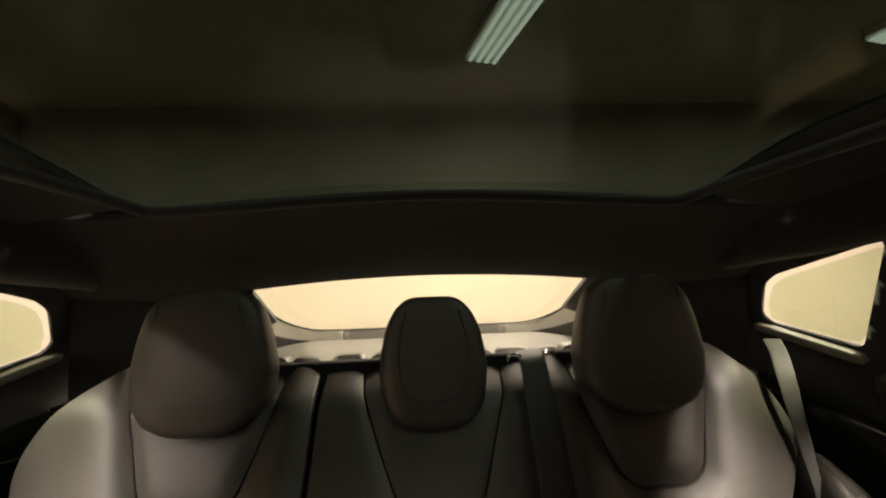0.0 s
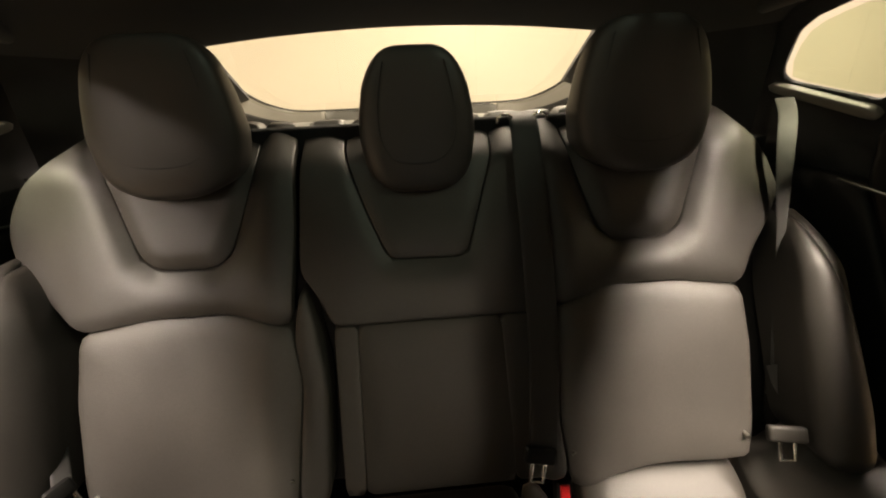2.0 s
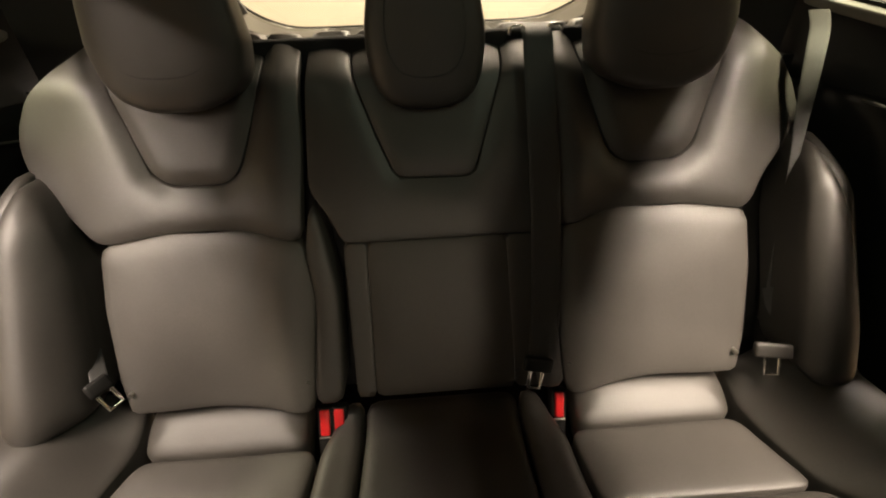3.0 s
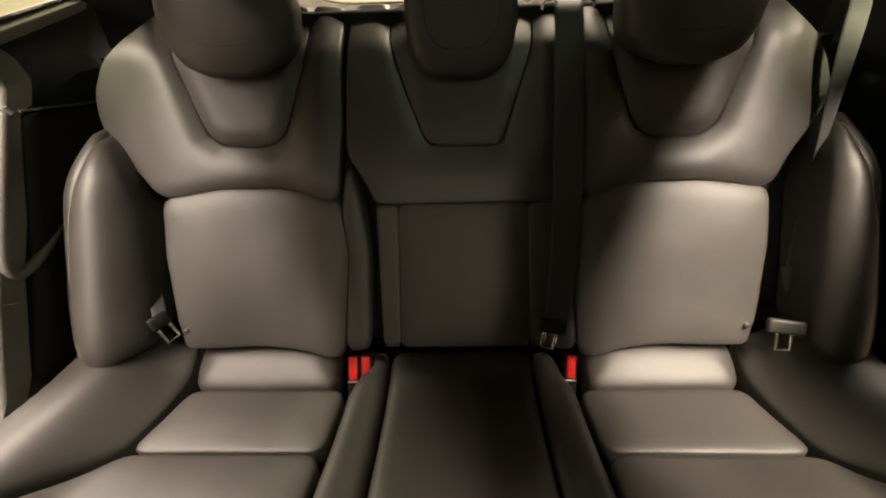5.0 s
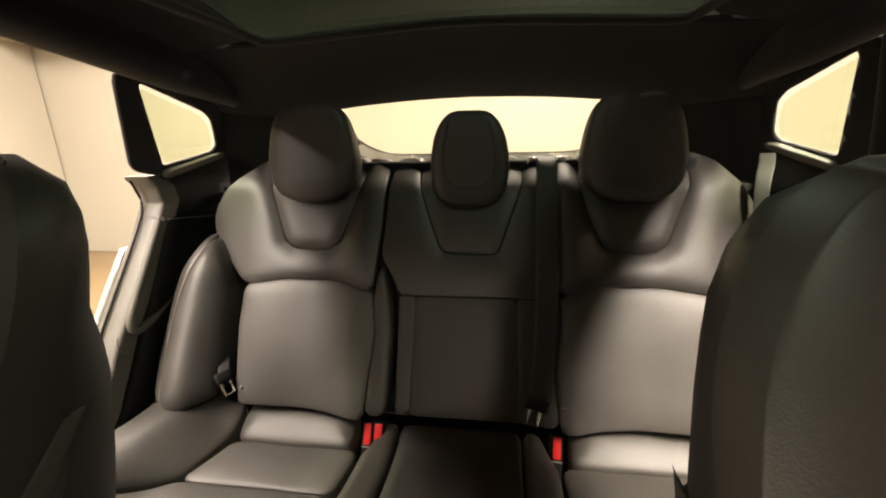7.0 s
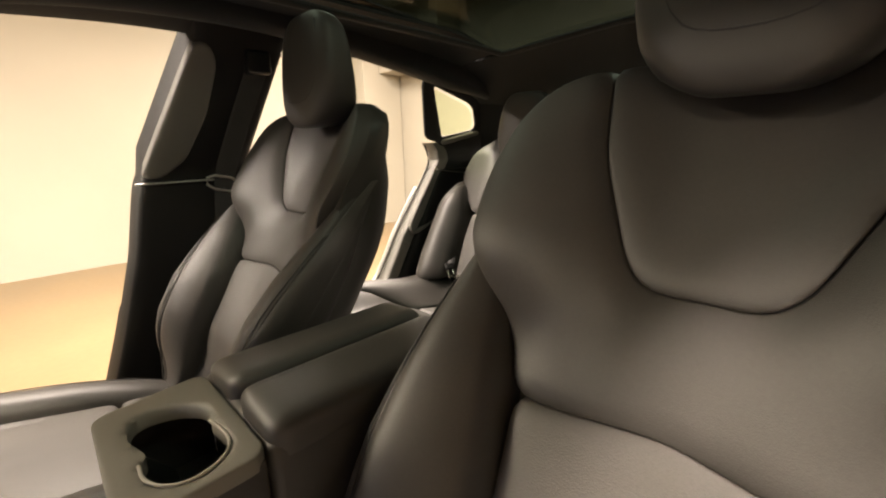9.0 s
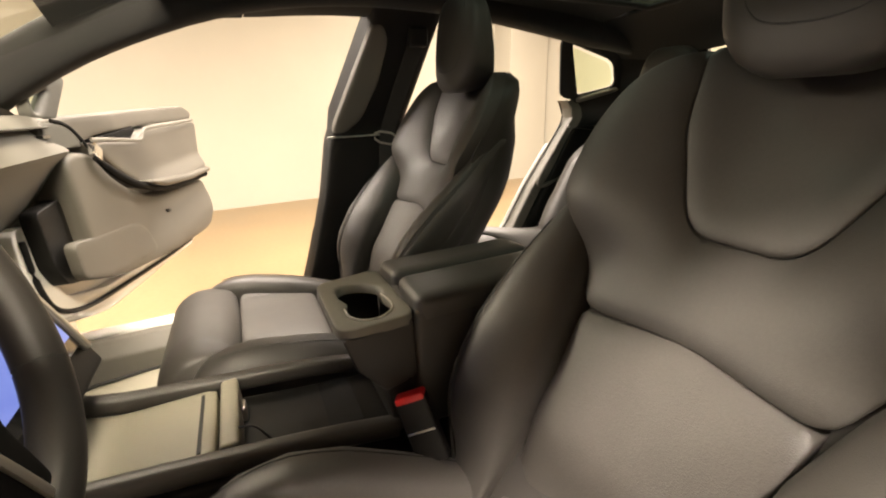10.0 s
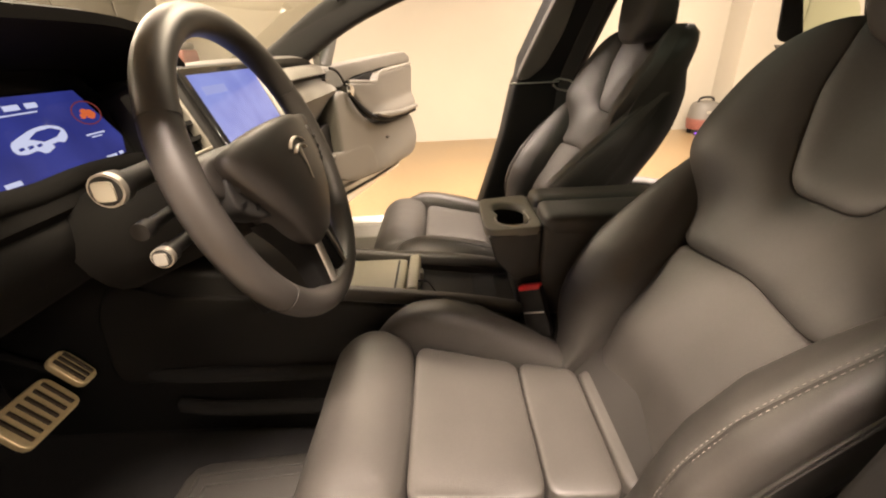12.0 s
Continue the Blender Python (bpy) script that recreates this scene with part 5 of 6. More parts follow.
for (x, y, z), r, big in (((0.512, -1.445, 1.083), 0.0145, True), ((0.490, -1.45, 1.036), 0.009, False), ((0.487, -1.44, 1.008), 0.0105, True)):
    root = Vector((0.385, y - 0.01, z - 0.002))
    tip = Vector((x, y, z))
    d = (tip - root).normalized()
    sweep([root, root.lerp(tip, 0.6), tip], BLACK, "stalk", wheel, w=r * 0.72, smooth=1, n=14, label="black column stalk")
    sweep([tip - d * 0.012, tip + d * 0.003], BLACK, "stalk_collar", wheel, w=r * 0.96, smooth=0, n=20)
    if big:
        sweep([tip - d * 0.002, tip + d * 0.0045], EMBLEM, "stalk_ring", wheel, w=r, smooth=0, n=24)
    if big:
        sweep([tip + d * 0.0045, tip + d * 0.006], BLACK, "stalk_face", wheel, w=r * 0.86, smooth=0, n=20)
        sweep([tip + d * 0.006, tip + d * 0.008], BEIGE if z > 1.05 else TRIM, "stalk_button", wheel, w=r * 0.58, smooth=0, n=14, power=5)

# ---- centre console ----
console = thing("centre_console", (0.03, -1.1, 0.33), "black centre console with armrest, cup holder and open tray", "console")
CX, TX = 0.028, 0.008
prism("console_body", [(-2.24, 0.33), (-2.24, 0.84), (-1.60, 0.775), (-1.45, 0.705), (-1.25, 0.675), (-1.06, 0.65), (-0.60, 0.65), (-0.60, 0.33)], "x", TX - 0.092, TX + 0.092, BLACK, console, "black console side", bevel=0.012)
for s in (-1, 1):
    sweep([(TX + s * 0.096, -1.57, 0.795), (TX + s * 0.096, -1.45, 0.726 + s * 0.004), (TX + s * 0.096, -1.30, 0.710 + s * 0.004), (TX + s * 0.097, -1.12, 0.688), (TX + s * 0.096, -1.02, 0.666)], LEATHER_SMOOTH, "console_rim", console, w=0.013, h=0.016, smooth=2, power=3, n=14, label="padded console rim")
padded("tray_lid", [(TX - 0.082, -1.52), (TX + 0.082, -1.52), (TX + 0.081, -1.268), (TX - 0.081, -1.268)], lambda u, v: (u, v, 0.705 + max(0, -1.40 - v) * 0.25), BEIGE, console, puff=0.004, edge=0.01, depth=0.02, radius=0.012, grid=0.015, label="beige-grey lid of the front tray")
part("lid_slot", box((TX - 0.066, -1.290, 0.7075), (TX + 0.066, -1.285, 0.7105)), BLACK, console)
part("tray_divider", box((TX - 0.080, -1.262, 0.66), (TX + 0.080, -1.236, 0.720)), BEIGE, console, "beige-grey tray divider", bevel=0.006)
for nm, lo, hi in (("bin_floor", (TX - 0.082, -1.235, 0.648), (TX + 0.082, -1.06, 0.657)),):
    part(nm, box(lo, hi), CARPET, console)
part("usb_socket", box((TX - 0.045, -1.236, 0.672), (TX - 0.018, -1.229, 0.698)), SATIN, console, bevel=0.003)
sweep([(TX + 0.045, -1.238, 0.715), (TX + 0.066, -1.215, 0.728), (TX + 0.082, -1.20, 0.712), (TX + 0.084, -1.185, 0.690)], BLACK, "cable", console, w=0.0018, smooth=2)
# lower console side in the driver's footwell
padded("console_side", [(-1.92, 0.70), (-1.86, 0.775), (-1.76, 0.735), (-1.58, 0.725), (-1.30, 0.690), (-1.12, 0.672), (-1.12, 0.56), (-1.92, 0.52)][::-1], lambda u, v: (TX + 0.100 + 0.02 * smooth_step(0.72, 0.55, v), u, v), BLACK, console,
       puff=0.004, edge=0.012, depth=0.02, back=(-1, 0, 0), radius=0.03, grid=0.02, label="black moulded side panel of the console")
for z, x, y0, y1 in ((0.545, 0.130, -1.85, -1.12), (0.455, 0.142, -1.80, -1.12)):
    sweep([(TX + x - 0.02, y0, z), (TX + x, y0 + 0.08, z + 0.004), (TX + x, -1.45, z), (TX + x, y1, z - 0.004)], CARPET, "carpet_fold", console, w=0.014, h=0.020, smooth=2)
# armrest box
prism("armrest_box", [(-0.988, 0.66), (-0.986, 0.862), (-0.70, 0.868), (-0.66, 0.80), (-0.66, 0.62)], "x", CX - 0.100, CX + 0.092, DARKTRIM, console, "black armrest box", bevel=0.012)
RIMHOLE = [(-0.030, -1.064), (-0.034, -1.047), (-0.023, -1.023), (-0.001, -1.006), (0.018, -1.002), (0.032, -1.008), (0.051, -1.004), (0.079, -1.003), (0.098, -1.016), (0.104, -1.038), (0.094, -1.059), (0.071, -1.070), (0.049, -1.069), (0.037, -1.061), (0.021, -1.065), (-0.002, -1.071)]
padded("cup_panel", [(CX - 0.096, -1.092), (CX + 0.072, -1.094), (CX + 0.088, -1.076), (CX + 0.092, -0.985), (CX - 0.098, -0.985)], lambda u, v: (u, v, 0.8585 + 0.06 * (v + 1.0)), CUP, console, puff=0.002, edge=0.003, back=(0, 0, -1), depth=0.014, radius=0.018, grid=0.006,
       holes=[RIMHOLE], label="grey cup holder panel")
# Only the rim's lit side is drawn, its highlight given as a paler colour.
sweep([(x, y, 0.8600 + 0.06 * (y + 1.0)) for x, y in RIMHOLE[5:13]], PALE, "cup_lit_rim", console, w=0.0016, smooth=2, label="cup holder rim, paled along its lit side")
for lo, hi in ((CX - 0.100, CX - 0.086), (CX + 0.076, CX + 0.090)):
    prism("cup_box_side", [(-1.089, 0.842), (-0.987, 0.852), (-0.987, 0.756), (-1.035, 0.744), (-1.074, 0.79)], "x", lo, hi, DARKTRIM, console, bevel=0.004)
prism("cup_box_front", [(-1.089, 0.842), (-1.074, 0.79), (-1.035, 0.744), (-1.022, 0.752), (-1.060, 0.80), (-1.076, 0.843)], "x", CX - 0.098, CX + 0.078, DARKTRIM, console, bevel=0.003)
part("cup_floor", box((CX - 0.09, -1.040, 0.752), (CX + 0.08, -0.985, 0.760)), MATTBLACK, console)
prism("cup_box_neck", [(-1.040, 0.765), (-0.987, 0.765), (-0.987, 0.655), (-1.022, 0.655)], "x", CX - 0.088, CX + 0.078, DARKTRIM, console, "black foot of the cup holder box", bevel=0.006)
for s in (-1, 1):
    padded("armrest_lid", flip(s, [(0.003, -0.982), (0.094, -0.982), (0.090, -0.715), (0.003, -0.715)]), lambda u, v: (CX + u, v, 0.874 - 0.9 * u * u), LEATHER_SMOOTH, console, puff=0.012, edge=0.02, depth=0.02, radius=0.02, grid=0.010, back=(0, 0, -1), label="padded black armrest lid")

# ---- pedals and mat ----


def pedal(name, at, w, h, lean, roll, bars, label):
    p = thing(name, at, label, "pedal", "pedals")
    m = Matrix.Translation(at) @ Euler((math.radians(lean), math.radians(roll), 0)).to_matrix().to_4x4()
    out = [(-w / 2, -h / 2), (w / 2, -h / 2), (w / 2, h / 2), (-w / 2, h / 2)]
    padded("plate", out, lambda u, v: m @ Vector((-u, 0, v)), PEDAL, p, puff=0.004, edge=0.008, depth=0.012, radius=0.018, grid=0.010, label="brushed metal pedal plate")
    for k in range(bars):
        v = -w / 2 + w * (k + 1) / (bars + 1)
        bm = box((v - 0.0035, -0.002, -h * 0.38), (v + 0.0035, 0.009, h * 0.38))
        bmesh.ops.transform(bm, matrix=m, verts=bm.verts)
        part("rubber_bar", bm, SLOT, p, bevel=0.002)
    sweep([m @ Vector((0, -0.016, 0)), m @ Vector((0, -0.06, 0.05)), m @ Vector((0, -0.12, 0.25))], BLACK, "pedal_arm", p, w=0.009, smooth=2)
    return p


pedal("brake_pedal", Vector((0.275, -1.95, 0.598)), 0.125, 0.085, 38, 0, 6, "brushed metal brake pedal with rubber bars")
pedal("accelerator_pedal", Vector((0.170, -1.96, 0.612)), 0.046, 0.088, 38, 1, 3, "brushed metal accelerator pedal with rubber bars")
mat = thing("floor_mat", (0.36, -1.65, 0.33), "dark rubber floor mat with a grooved border", "floor mat")
padded("mat_sheet", [(0.20, -1.775), (0.60, -1.785), (0.62, -1.42), (0.17, -1.42)], lambda u, v: (u, v, 0.334), RUBBER, mat, puff=0.006, edge=0.012, depth=0.006, radius=0.04, grid=0.03)
for inset in (0.03, 0.055):
    sweep([(0.20 + inset, -1.775 + inset, 0.341), (0.60 - inset, -1.785 + inset, 0.341), (0.61 - inset, -1.42 - inset, 0.341), (0.172 + inset, -1.42 - inset, 0.341)], RUBBER, "mat_rib", mat, w=0.004, h=0.003, smooth=0, closed=True)

foot = thing("floor_mat", (-0.45, -1.55, 0.33), "beige-grey floor mat in the front passenger footwell", "floor mat")
MATLINE = [(-0.69, -1.20), (-0.69, -1.60), (-0.58, -1.71), (-0.15, -1.76), (-0.15, -1.20)]
padded("mat_sheet", MATLINE, lambda u, v: (u, v, 0.434 + 0.25 * max(0, -1.62 - v)), BEIGE, foot, puff=0.006, edge=0.012, depth=0.09, back=(0, 0, -1), radius=0.04, grid=0.03)
sweep([(x * 0.985 - 0.004, y, 0.442 + 0.25 * max(0, -1.62 - y)) for x, y in MATLINE[:4]], BLACK, "mat_binding", foot, w=0.006, h=0.004, smooth=1, label="dark bound edge of the mat")

# ---- belts and buckles ----


def buckle(at, count, lean, label, wide=1.0, button=((-0.0078, -0.012, -0.020), (0.0078, -0.006, 0.022))):
    b = thing("belt_buckle", at, label, "seat belt buckle", "belt buckles")
    m = Matrix.Translation(at) @ Euler((math.radians(lean[0]), math.radians(lean[1]), math.radians(lean[2]))).to_matrix().to_4x4()
    for k in range(count):
        dx = (k - (count - 1) / 2) * 0.023
        for nm, lo, hi, mt, bv in (("housing", (-0.0125, -0.008, -0.075), (0.0125, 0.014, 0.026), BLACK, 0.004), ("release_button", *button, RED, 0.0025),
                                   ("slot_edge", (-0.011, -0.009, -0.0255), (0.011, -0.0065, -0.0225), SATIN, 0.0008)):
            bm = box((lo[0] * wide + dx, lo[1], lo[2]), (hi[0] * wide + dx, hi[1], hi[2]))
            bmesh.ops.transform(bm, matrix=m, verts=bm.verts)
            part(nm, bm, mt, b, bevel=bv)
    return b


buckle((-0.180, -0.118, 0.600), 2, (-30, 0, 0), "pair of red-buttoned rear belt buckles between the seats")
buckle((0.194, -0.115, 0.598), 1, (-30, 4, 0), "red-buttoned rear belt buckle beside the cushion")


def strap(path, name, label, w=0.023, up=(0, -1, 0), taper=None):
    b = thing(name, path[-1], label, "seat belt", "seat belts")
    sweep(path, WEB, "webbing", b, w=w, h=0.0009, up=up, smooth=2, n=12, power=4, taper=taper)
    return b


def tongue(b, at, turn, label="chrome belt tongue", wide=1.0, grip=None):
    m = Matrix.Translation(at) @ Euler([math.radians(a) for a in turn]).to_matrix().to_4x4()
    bm = box((-0.024 * wide, -0.006, -0.004), (0.024 * wide, 0.006, 0.020))
    bmesh.ops.transform(bm, matrix=m, verts=bm.verts)
    part("tongue_grip", bm, grip or BLACK, b, bevel=0.005)
    pts = [m @ Vector(p) for p in ((-0.010, 0, -0.004), (-0.010, 0, -0.030), (0.010, 0, -0.030), (0.010, 0, -0.004))]
    sweep(pts, CHROME, "tongue", b, w=0.003, h=0.0016, smooth=0, label=label, up=m.to_3x3() @ Vector((0, 1, 0)))


mid = strap([(0.176, 0.155, 1.150), (0.176, 0.118, 1.140), (0.175, 0.080, 1.075), (0.175, 0.010, 0.950), (0.172, -0.060, 0.80), (0.160, -0.112, 0.702)], "middle_belt", "dark webbing belt hanging over the bench with a chrome tongue")
tongue(mid, (0.150, -0.122, 0.690), (-25, 15, 0))
b = strap([(0.630, 0.15, 1.150), (0.616, 0.12, 1.130), (0.600, 0.096, 1.105), (0.583, 0.055, 1.013), (0.569, 0.020, 0.940), (0.560, -0.010, 0.843), (0.553, -0.045, 0.747)], "rear_belt",
          "grey webbing rear seat belt twisting down beside the bolster", up=(-0.5, -1, 0.2), w=0.0135, taper=lambda t: 1 - 0.80 * smooth_step(0.30, 0.80, t))
sweep([(0.553, -0.045, 0.760), (0.561, -0.060, 0.728), (0.571, -0.080, 0.712)], WEB, "webbing", b, w=0.012, h=0.0009, up=(-0.5, -1, 0.2), n=12, power=4)
tongue(b, (0.524, -0.126, 0.688), (-30, 0, -12), wide=1.15, grip=DARKTRIM)
b = strap([(-0.632, 0.18, 1.04), (-0.622, 0.15, 1.01), (-0.604, 0.105, 0.97), (-0.572, 0.030, 0.87), (-0.540, -0.055, 0.76), (-0.512, -0.105, 0.715)], "rear_belt",
          "dark webbing rear seat belt in the gap beside the bolster", up=(0.9, -1, 0.2), w=0.011)
tongue(b, (-0.503, -0.118, 0.708), (-30, 0, 65), wide=0.7)
bx = -(side_x(1.05) - 0.065)
b = strap([(-(side_x(1.30) - 0.055), -0.672, 1.305), (-(side_x(1.2) - 0.06), -0.705, 1.20), (bx, -0.742, 1.07), (bx, -0.75, 1.03), (bx + 0.01, -0.77, 0.85), (bx + 0.01, -0.80, 0.62)], "front_belt", "black front seat belt on the middle pillar", up=(1, 0, 0))
ringp = [(bx + 0.004, -0.785, 1.066), (bx + 0.004, -0.715, 1.052), (bx + 0.004, -0.722, 1.018), (bx + 0.004, -0.788, 1.034)]
sweep(ringp, SATIN, "belt_ring", b, w=0.0035, smooth=1, closed=True, label="satin belt ring")
part("shoulder_anchor", box((-(side_x(1.31) - 0.03), -0.70, 1.285), (-(side_x(1.31) - 0.062), -0.645, 1.335)), BLACK, b, bevel=0.008)
buckle((0.152, -1.005, 0.718), 1, (-12, -20, 62), "red-buttoned belt buckle beside the driver's seat", 1.9, ((-0.0115, -0.008, 0.020), (0.0115, 0.014, 0.032)))

for x, y in ((0.146, 0.128), (0.207, 0.139)):
    c = thing("seat_latch", (x, y, 1.140), "small chrome latch on the bench top", "latch", "bench latches")
    sweep([(x - 0.011, y, 1.137), (x - 0.009, y - 0.004, 1.148), (x + 0.009, y - 0.004, 1.148), (x + 0.011, y, 1.137)], CHROME, "latch_loop", c, w=0.003, smooth=1)
for s in (-1, 1):
    for x in (0.474, 0.205):
        y, z = -0.105 - 0.012, 0.686
        c = thing("anchor_button", (s * x, y, z), "small pale child-seat anchor button on the bench", "button", "anchor buttons")
        sweep([(s * x, y + 0.014, z), (s * x, y + 0.003, z)], SATIN if x > 0.3 else GREYDARK, "button_cap", c, w=0.0038, smooth=0, n=14)

# ---- the open front passenger door ----
door = thing("front_passenger_door", (-1.2, -1.45, 0.5), "open front passenger door with grey trim and white outer skin", "car door")
DO, DD = Vector((-0.73, -1.515, 0)), Vector((-0.985, 0.173, 0))
DN = Vector((0.173, 0.985, 0))


def on_door(s, z, out=0.0):
    return DO + DD * s + DN * out + Vector((0, 0, z))


def leaf(name, pts, out, mat, label="", curve=None, **kw):
    return padded(name, pts, lambda u, v: on_door(u, v, out + (curve(u, v) if curve else 0)), mat, door, back=-DN, label=label, **kw)


leaf("door_skin", [(-0.20, 0.68), (0.05, 0.60), (0.45, 0.575), (0.86, 0.585), (0.99, 0.66), (1.07, 0.88), (1.07, 1.10), (0.9, 1.145), (-0.20, 1.10)], -0.085, PAINT, "white painted door skin", puff=0.01, edge=0.03, depth=0.07, radius=0.08, grid=0.03)
leaf("upper_trim", [(-0.16, 1.085), (-0.15, 1.132), (0.40, 1.150), (0.90, 1.164), (1.030, 1.135), (0.985, 1.106), (0.45, 1.104), (0.114, 1.092), (0.0, 1.078)], 0.0, DOORGREY, "grey upper door trim", puff=0.004, edge=0.006, depth=0.07, radius=0.02, grid=0.014)
leaf("speaker_panel", [(-0.150, 1.126), (-0.105, 1.126), (-0.050, 1.113), (-0.018, 1.079), (-0.012, 1.068), (-0.150, 1.072)], 0.0075, GREYDARK, "dark grey speaker panel in the door corner", puff=0.002, edge=0.004, depth=0.012, radius=0.008, grid=0.009)
sweep([on_door(-0.108, 1.131, 0.008), on_door(-0.072, 1.126, 0.009), on_door(-0.040, 1.112, 0.010), on_door(-0.010, 1.083, 0.011), on_door(0.004, 1.066, 0.012)], MATTBLACK, "panel_joint", door, w=0.0045, h=0.003, smooth=2, label="dark joint beside the speaker panel", up=DN)
leaf("armrest_module", [(-0.005, 1.074), (0.10, 1.070), (0.262, 1.058), (0.318, 1.090), (0.95, 1.098), (0.915, 1.0), (0.885, 0.900), (0.60, 0.885), (0.36, 0.895), (0.22, 0.93), (0.10, 0.985), (0.03, 1.035)], 0.020, DOORGREY, "grey armrest moulding", puff=0.010, edge=0.012, depth=0.06, radius=0.03, grid=0.014,
     curve=lambda u, v: 0.026 * smooth_step(0.97, 0.90, v) * smooth_step(0.10, 0.40, u))
leaf("handle_pocket", [(0.03, 1.080), (0.33, 1.101), (0.315, 1.066), (0.08, 1.070)], 0.006, MATTBLACK, "dark door handle recess", puff=0.002, edge=0.006, depth=0.03, radius=0.01, grid=0.012)
sweep([on_door(-0.02, 1.083, 0.034), on_door(0.074, 1.076, 0.043), on_door(0.230, 1.063, 0.046), on_door(0.262, 1.066, 0.046), on_door(0.282, 1.088, 0.045), on_door(0.312, 1.097, 0.045), on_door(0.60, 1.101, 0.042), on_door(0.90, 1.106, 0.034)], TRIM, "door_trim_strip", door, w=0.0035, h=0.006, smooth=2, label="satin trim strip round the handle")
# Matt black strip along the lower edge of the armrest, thinner at its front.
sweep([on_door(-0.030, 1.040, 0.034), on_door(0.034, 0.990, 0.044), on_door(0.129, 0.944, 0.050), on_door(0.277, 0.909, 0.054), on_door(0.486, 0.889, 0.054), on_door(0.860, 0.872, 0.048)], MATTBLACK, "ledge_strip", door, w=0.011, h=0.010, smooth=2, label="dark strip under the armrest", up=DN, taper=lambda t: 0.55 + 0.45 * smooth_step(0.0, 0.25, t))
leaf("armrest_ledge", [(0.16, 0.952), (0.274, 0.940), (0.56, 0.915), (0.84, 0.905), (0.86, 0.886), (0.56, 0.892), (0.30, 0.912), (0.18, 0.938)], 0.068, DOORGREY, "padded grey armrest ledge", puff=0.010, edge=0.010, depth=0.05, radius=0.008, grid=0.009)
leaf("lower_trim", [(-0.13, 1.062), (0.0, 1.052), (0.045, 0.995), (0.14, 0.938), (0.265, 0.893), (0.40, 0.872), (0.60, 0.860), (0.905, 0.847), (0.915, 0.79), (0.885, 0.715), (0.80, 0.66), (0.70, 0.655), (0.30, 0.69), (0.05, 0.715), (-0.125, 0.755), (-0.13, 0.95)], 0.010, DOORGREY, "grey lower door trim", puff=0.010, edge=0.015, depth=0.07, radius=0.05, grid=0.016,
     curve=lambda u, v: 0.03 * smooth_step(0.05, 0.35, u) * (1 - smooth_step(0.70, 0.84, v)))
leaf("door_pocket", [(-0.20, 0.872), (0.10, 0.842), (0.16, 0.825), (0.19, 0.79), (0.20, 0.725), (0.05, 0.735), (-0.10, 0.755), (-0.20, 0.79)], 0.0180, DOORGREY, "grey door pocket", puff=0.0025, edge=0.004, depth=0.02, radius=0.02, grid=0.012, curve=lambda u, v: 0.03 * smooth_step(0.05, 0.35, u) * (1 - smooth_step(0.70, 0.84, v)))
sweep([on_door(0.222, 0.845, 0.075), on_door(0.240, 0.843, 0.075)], BLACK, "lamp_hole", door, w=0.006, smooth=0)
bm = box((-0.018, -0.004, -0.016), (0.018, 0.012, 0.016))
bmesh.ops.transform(bm, matrix=Matrix.Translation(on_door(-0.012, 1.054, 0.036)) @ Matrix.Rotation(math.radians(170), 4, "Z") @ Matrix.Rotation(math.radians(35), 4, "Y"), verts=bm.verts)
part("lock_switch", bm, CHROME, door, "bright door switch", bevel=0.003)
leaf("door_flange", [(-0.26, 0.92), (-0.21, 0.93), (-0.19, 0.80), (-0.15, 0.735), (0.0, 0.695), (0.5, 0.642), (0.80, 0.625), (0.84, 0.60), (0.78, 0.575), (0.48, 0.598), (0.02, 0.655), (-0.20, 0.695), (-0.27, 0.77)], -0.05, PAINT, "white painted door flange", puff=0.004, edge=0.01, depth=0.03, radius=0.02, grid=0.014)
sweep([on_door(-0.245, 0.90, -0.042), on_door(-0.25, 0.80, -0.042), on_door(-0.225, 0.725, -0.042), on_door(-0.112, 0.684, -0.042), on_door(0.04, 0.666, -0.042), on_door(0.50, 0.618, -0.042), on_door(0.76, 0.60, -0.042)], BLACK, "door_seal", door, w=0.006, smooth=2, label="black rubber door seal")
leaf("hinge_cover", [(-0.225, 0.95), (-0.13, 0.965), (-0.13, 0.765), (-0.20, 0.78), (-0.225, 0.83)], -0.015, BLACK, "black inner edge of the door", puff=0.002, edge=0.006, depth=0.03, radius=0.01, grid=0.014)
leaf("mirror_sail", [(-0.115, 1.138), (-0.030, 1.132), (0.058, 1.220), (0.048, 1.236), (0.004, 1.230), (-0.115, 1.188)], -0.02, GREYDARK, "dark grey mirror sail trim", puff=0.004, edge=0.008, depth=0.02, radius=0.008, grid=0.009,
     holes=[[(-0.104, 1.150), (-0.088, 1.146), (-0.026, 1.200), (-0.104, 1.178)]])
leaf("sail_window", [(-0.108, 1.146), (-0.086, 1.142), (-0.020, 1.204), (-0.108, 1.182)], -0.03, TINT, "small green-tinted fixed door window", puff=0, edge=0.01, depth=0, soft=0, grid=0.03)

# ---- workshop ----
slab("soffit", (-4.59, 2.72, 2.14), (-3.4, 3.095, CEILING - 0.002), PLASTER, "boxed cream soffit in the wall corner", "soffit")
cab = thing("tool_cabinet", (-3.3, -4.3, 0), "tall grey steel tool cabinet ahead of the car", "cabinet")
part("carcass", box((-4.35, -4.7, 0.0), (-2.2, -4.2, 1.95)), GREY, cab, bevel=0.01)
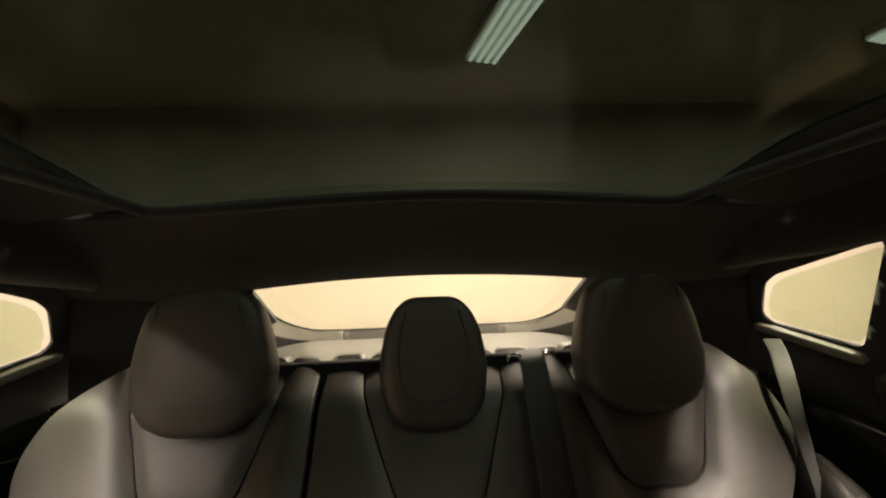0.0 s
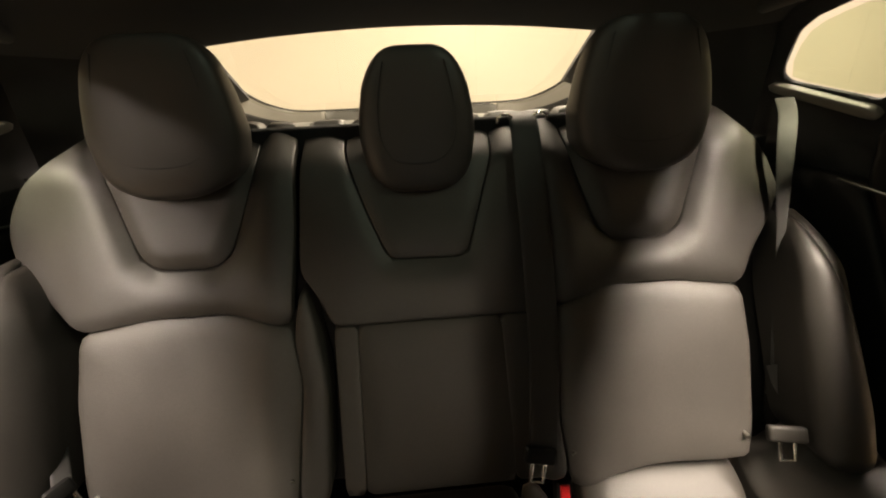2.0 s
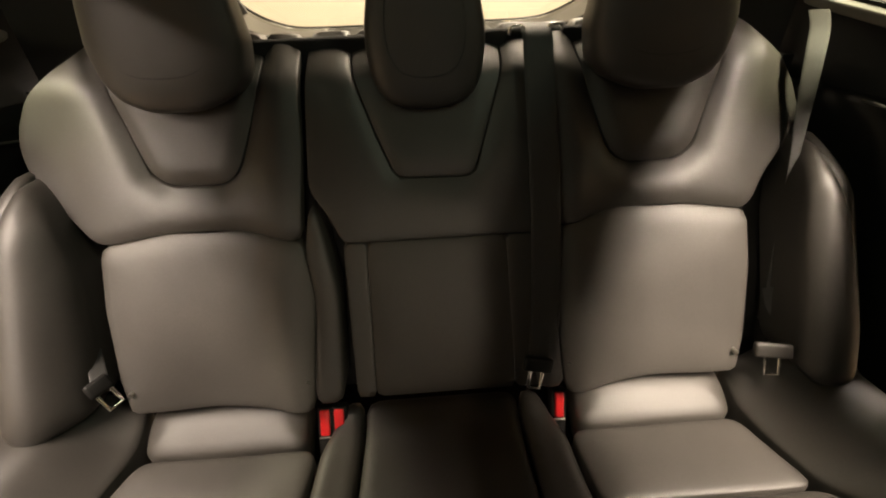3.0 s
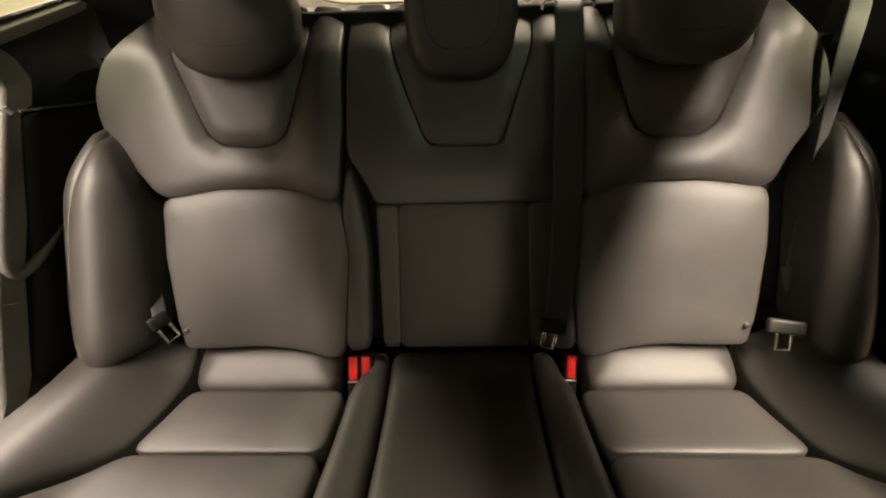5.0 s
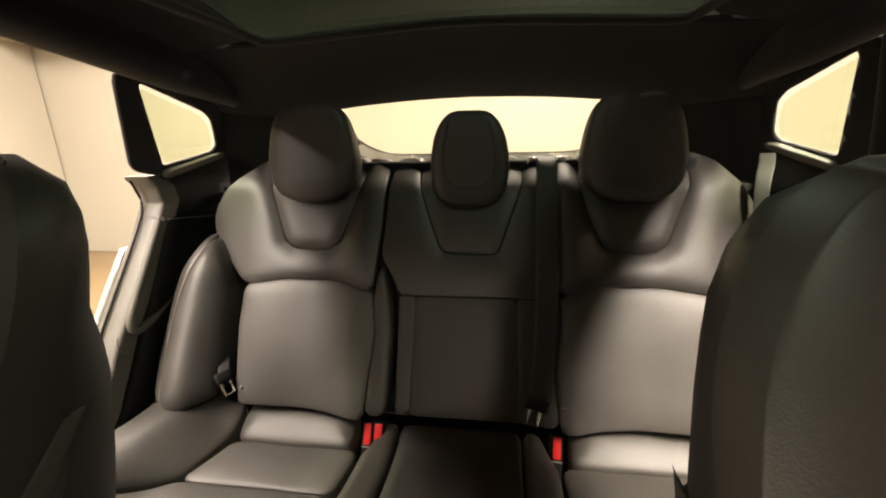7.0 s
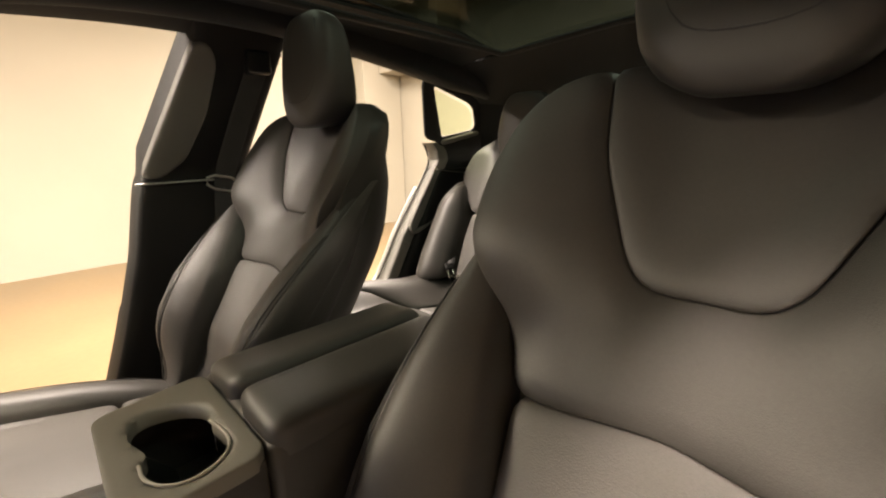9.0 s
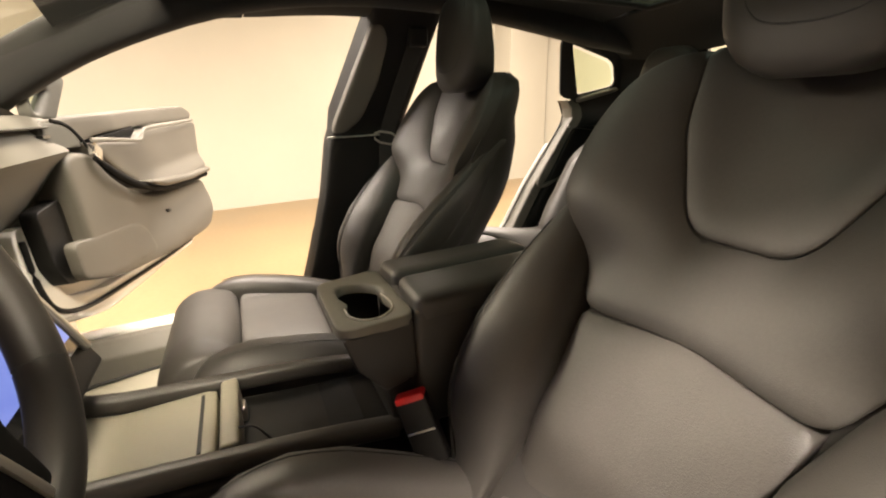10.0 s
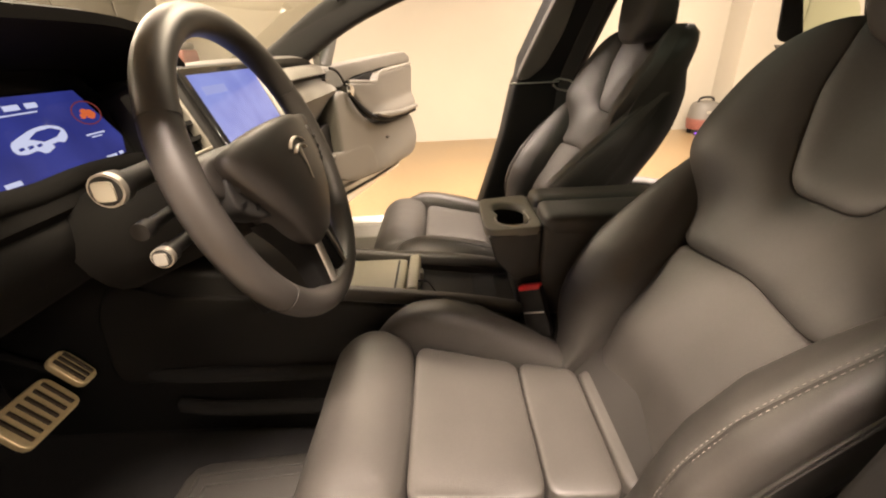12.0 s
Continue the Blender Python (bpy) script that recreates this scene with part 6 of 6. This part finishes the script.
for k in range(3):
    part("cabinet_door", box((-4.34 + k * 0.71, -4.205, 0.06), (-3.65 + k * 0.71, -4.18, 1.9)), GREY, cab, bevel=0.005)
    part("door_handle", box((-3.72 + k * 0.71, -4.18, 0.95), (-3.69 + k * 0.71, -4.15, 1.15)), SATIN, cab, bevel=0.004)
bench_top = thing("work_bench", (-3.9, -3.9, 0), "low grey work bench ahead of the car", "bench")
part("bench_top", box((-4.5, -4.15, 1.10), (-3.2, -3.6, 1.15)), PALE, bench_top, bevel=0.006)
for x in (-4.46, -3.28):
    for y in (-4.10, -3.68):
        part("leg", box((x, y, 0), (x + 0.04, y + 0.04, 1.10)), GREY, bench_top)
case = thing("tool_case", (-3.95, -3.85, 1.15), "red and grey tool case on the work bench", "tool case")
part("case_body", box((-4.10, -3.95, 1.15), (-3.80, -3.75, 1.27)), BRICKRED, case, "dull red lower half", bevel=0.02)
part("case_lid", box((-4.09, -3.94, 1.272), (-3.81, -3.76, 1.34)), GREY, case, "grey lid", bevel=0.025)
sweep([(-4.0, -3.85, 1.34), (-3.99, -3.85, 1.375), (-3.91, -3.85, 1.375), (-3.90, -3.85, 1.34)], BLACK, "handle", case, w=0.01, smooth=1)



def workshop_light(x, y):
    f = thing("ceiling_light", (x, y, CEILING), "white four-tube fluorescent ceiling light, one of a set partly added unseen", "ceiling light", "workshop lights")
    m = Matrix.Translation((x, y, CEILING)) @ Matrix.Rotation(math.radians(12), 4, "Z")
    for nm, lo, hi, mt in (("housing", (-0.13, -0.64, -0.06), (0.13, 0.64, 0.0), PAINT), ("end_cap", (-0.13, -0.655, -0.085), (0.13, -0.635, 0.0), SATIN), ("end_cap", (-0.13, 0.635, -0.085), (0.13, 0.655, 0.0), SATIN)):
        bm = box(lo, hi)
        bmesh.ops.transform(bm, matrix=m, verts=bm.verts)
        part(nm, bm, mt, f, bevel=0.004)
    for k in range(4):
        sweep([m @ Vector((-0.09 + k * 0.06, -0.63, -0.082)), m @ Vector((-0.09 + k * 0.06, 0.63, -0.082))], TUBE, "tube", f, w=0.013, smooth=0)
    return f


# Housings for every entry, the unseen added lights included.
for fx, fy, share in FIXTURES:
    workshop_light(fx, fy)

vac = thing("vacuum_cleaner", (-4.70, 2.22, 0), "grey and red canister vacuum cleaner by the wall", "vacuum cleaner")
VX, VY = -4.70, 2.22
loft([oval((VX, VY, z), r, r, 2.2, 28) for z, r in ((0.06, 0.13), (0.07, 0.17), (0.18, 0.185), (0.20, 0.18))], BRICKRED, "tank", vac, "dull red lower tank")
loft([oval((VX, VY, z), r, r, 2.2, 28) for z, r in ((0.20, 0.178), (0.33, 0.165), (0.38, 0.14), (0.40, 0.09))], GREY, "motor_head", vac, "grey motor head")
sweep([(VX, VY - 0.10, 0.39), (VX, VY - 0.08, 0.45), (VX, VY + 0.08, 0.45), (VX, VY + 0.10, 0.39)], BLACK, "handle", vac, w=0.014, smooth=2)
part("label_plate", box((VX + 0.16, VY - 0.06, 0.27), (VX + 0.176, VY + 0.08, 0.30)), PALE, vac)
for k in range(4):
    a = math.pi / 4 + k * math.pi / 2
    sweep([(VX + 0.13 * math.cos(a), VY + 0.13 * math.sin(a), 0.0), (VX + 0.13 * math.cos(a), VY + 0.13 * math.sin(a), 0.07)], BLACK, "wheel", vac, w=0.03, smooth=0, n=16)
part("light_strip", box((VX + 0.10, VY - 0.13, 0.02), (VX + 0.18, VY + 0.13, 0.035)), PURPLE, vac, "purple light strip", bevel=0.004)
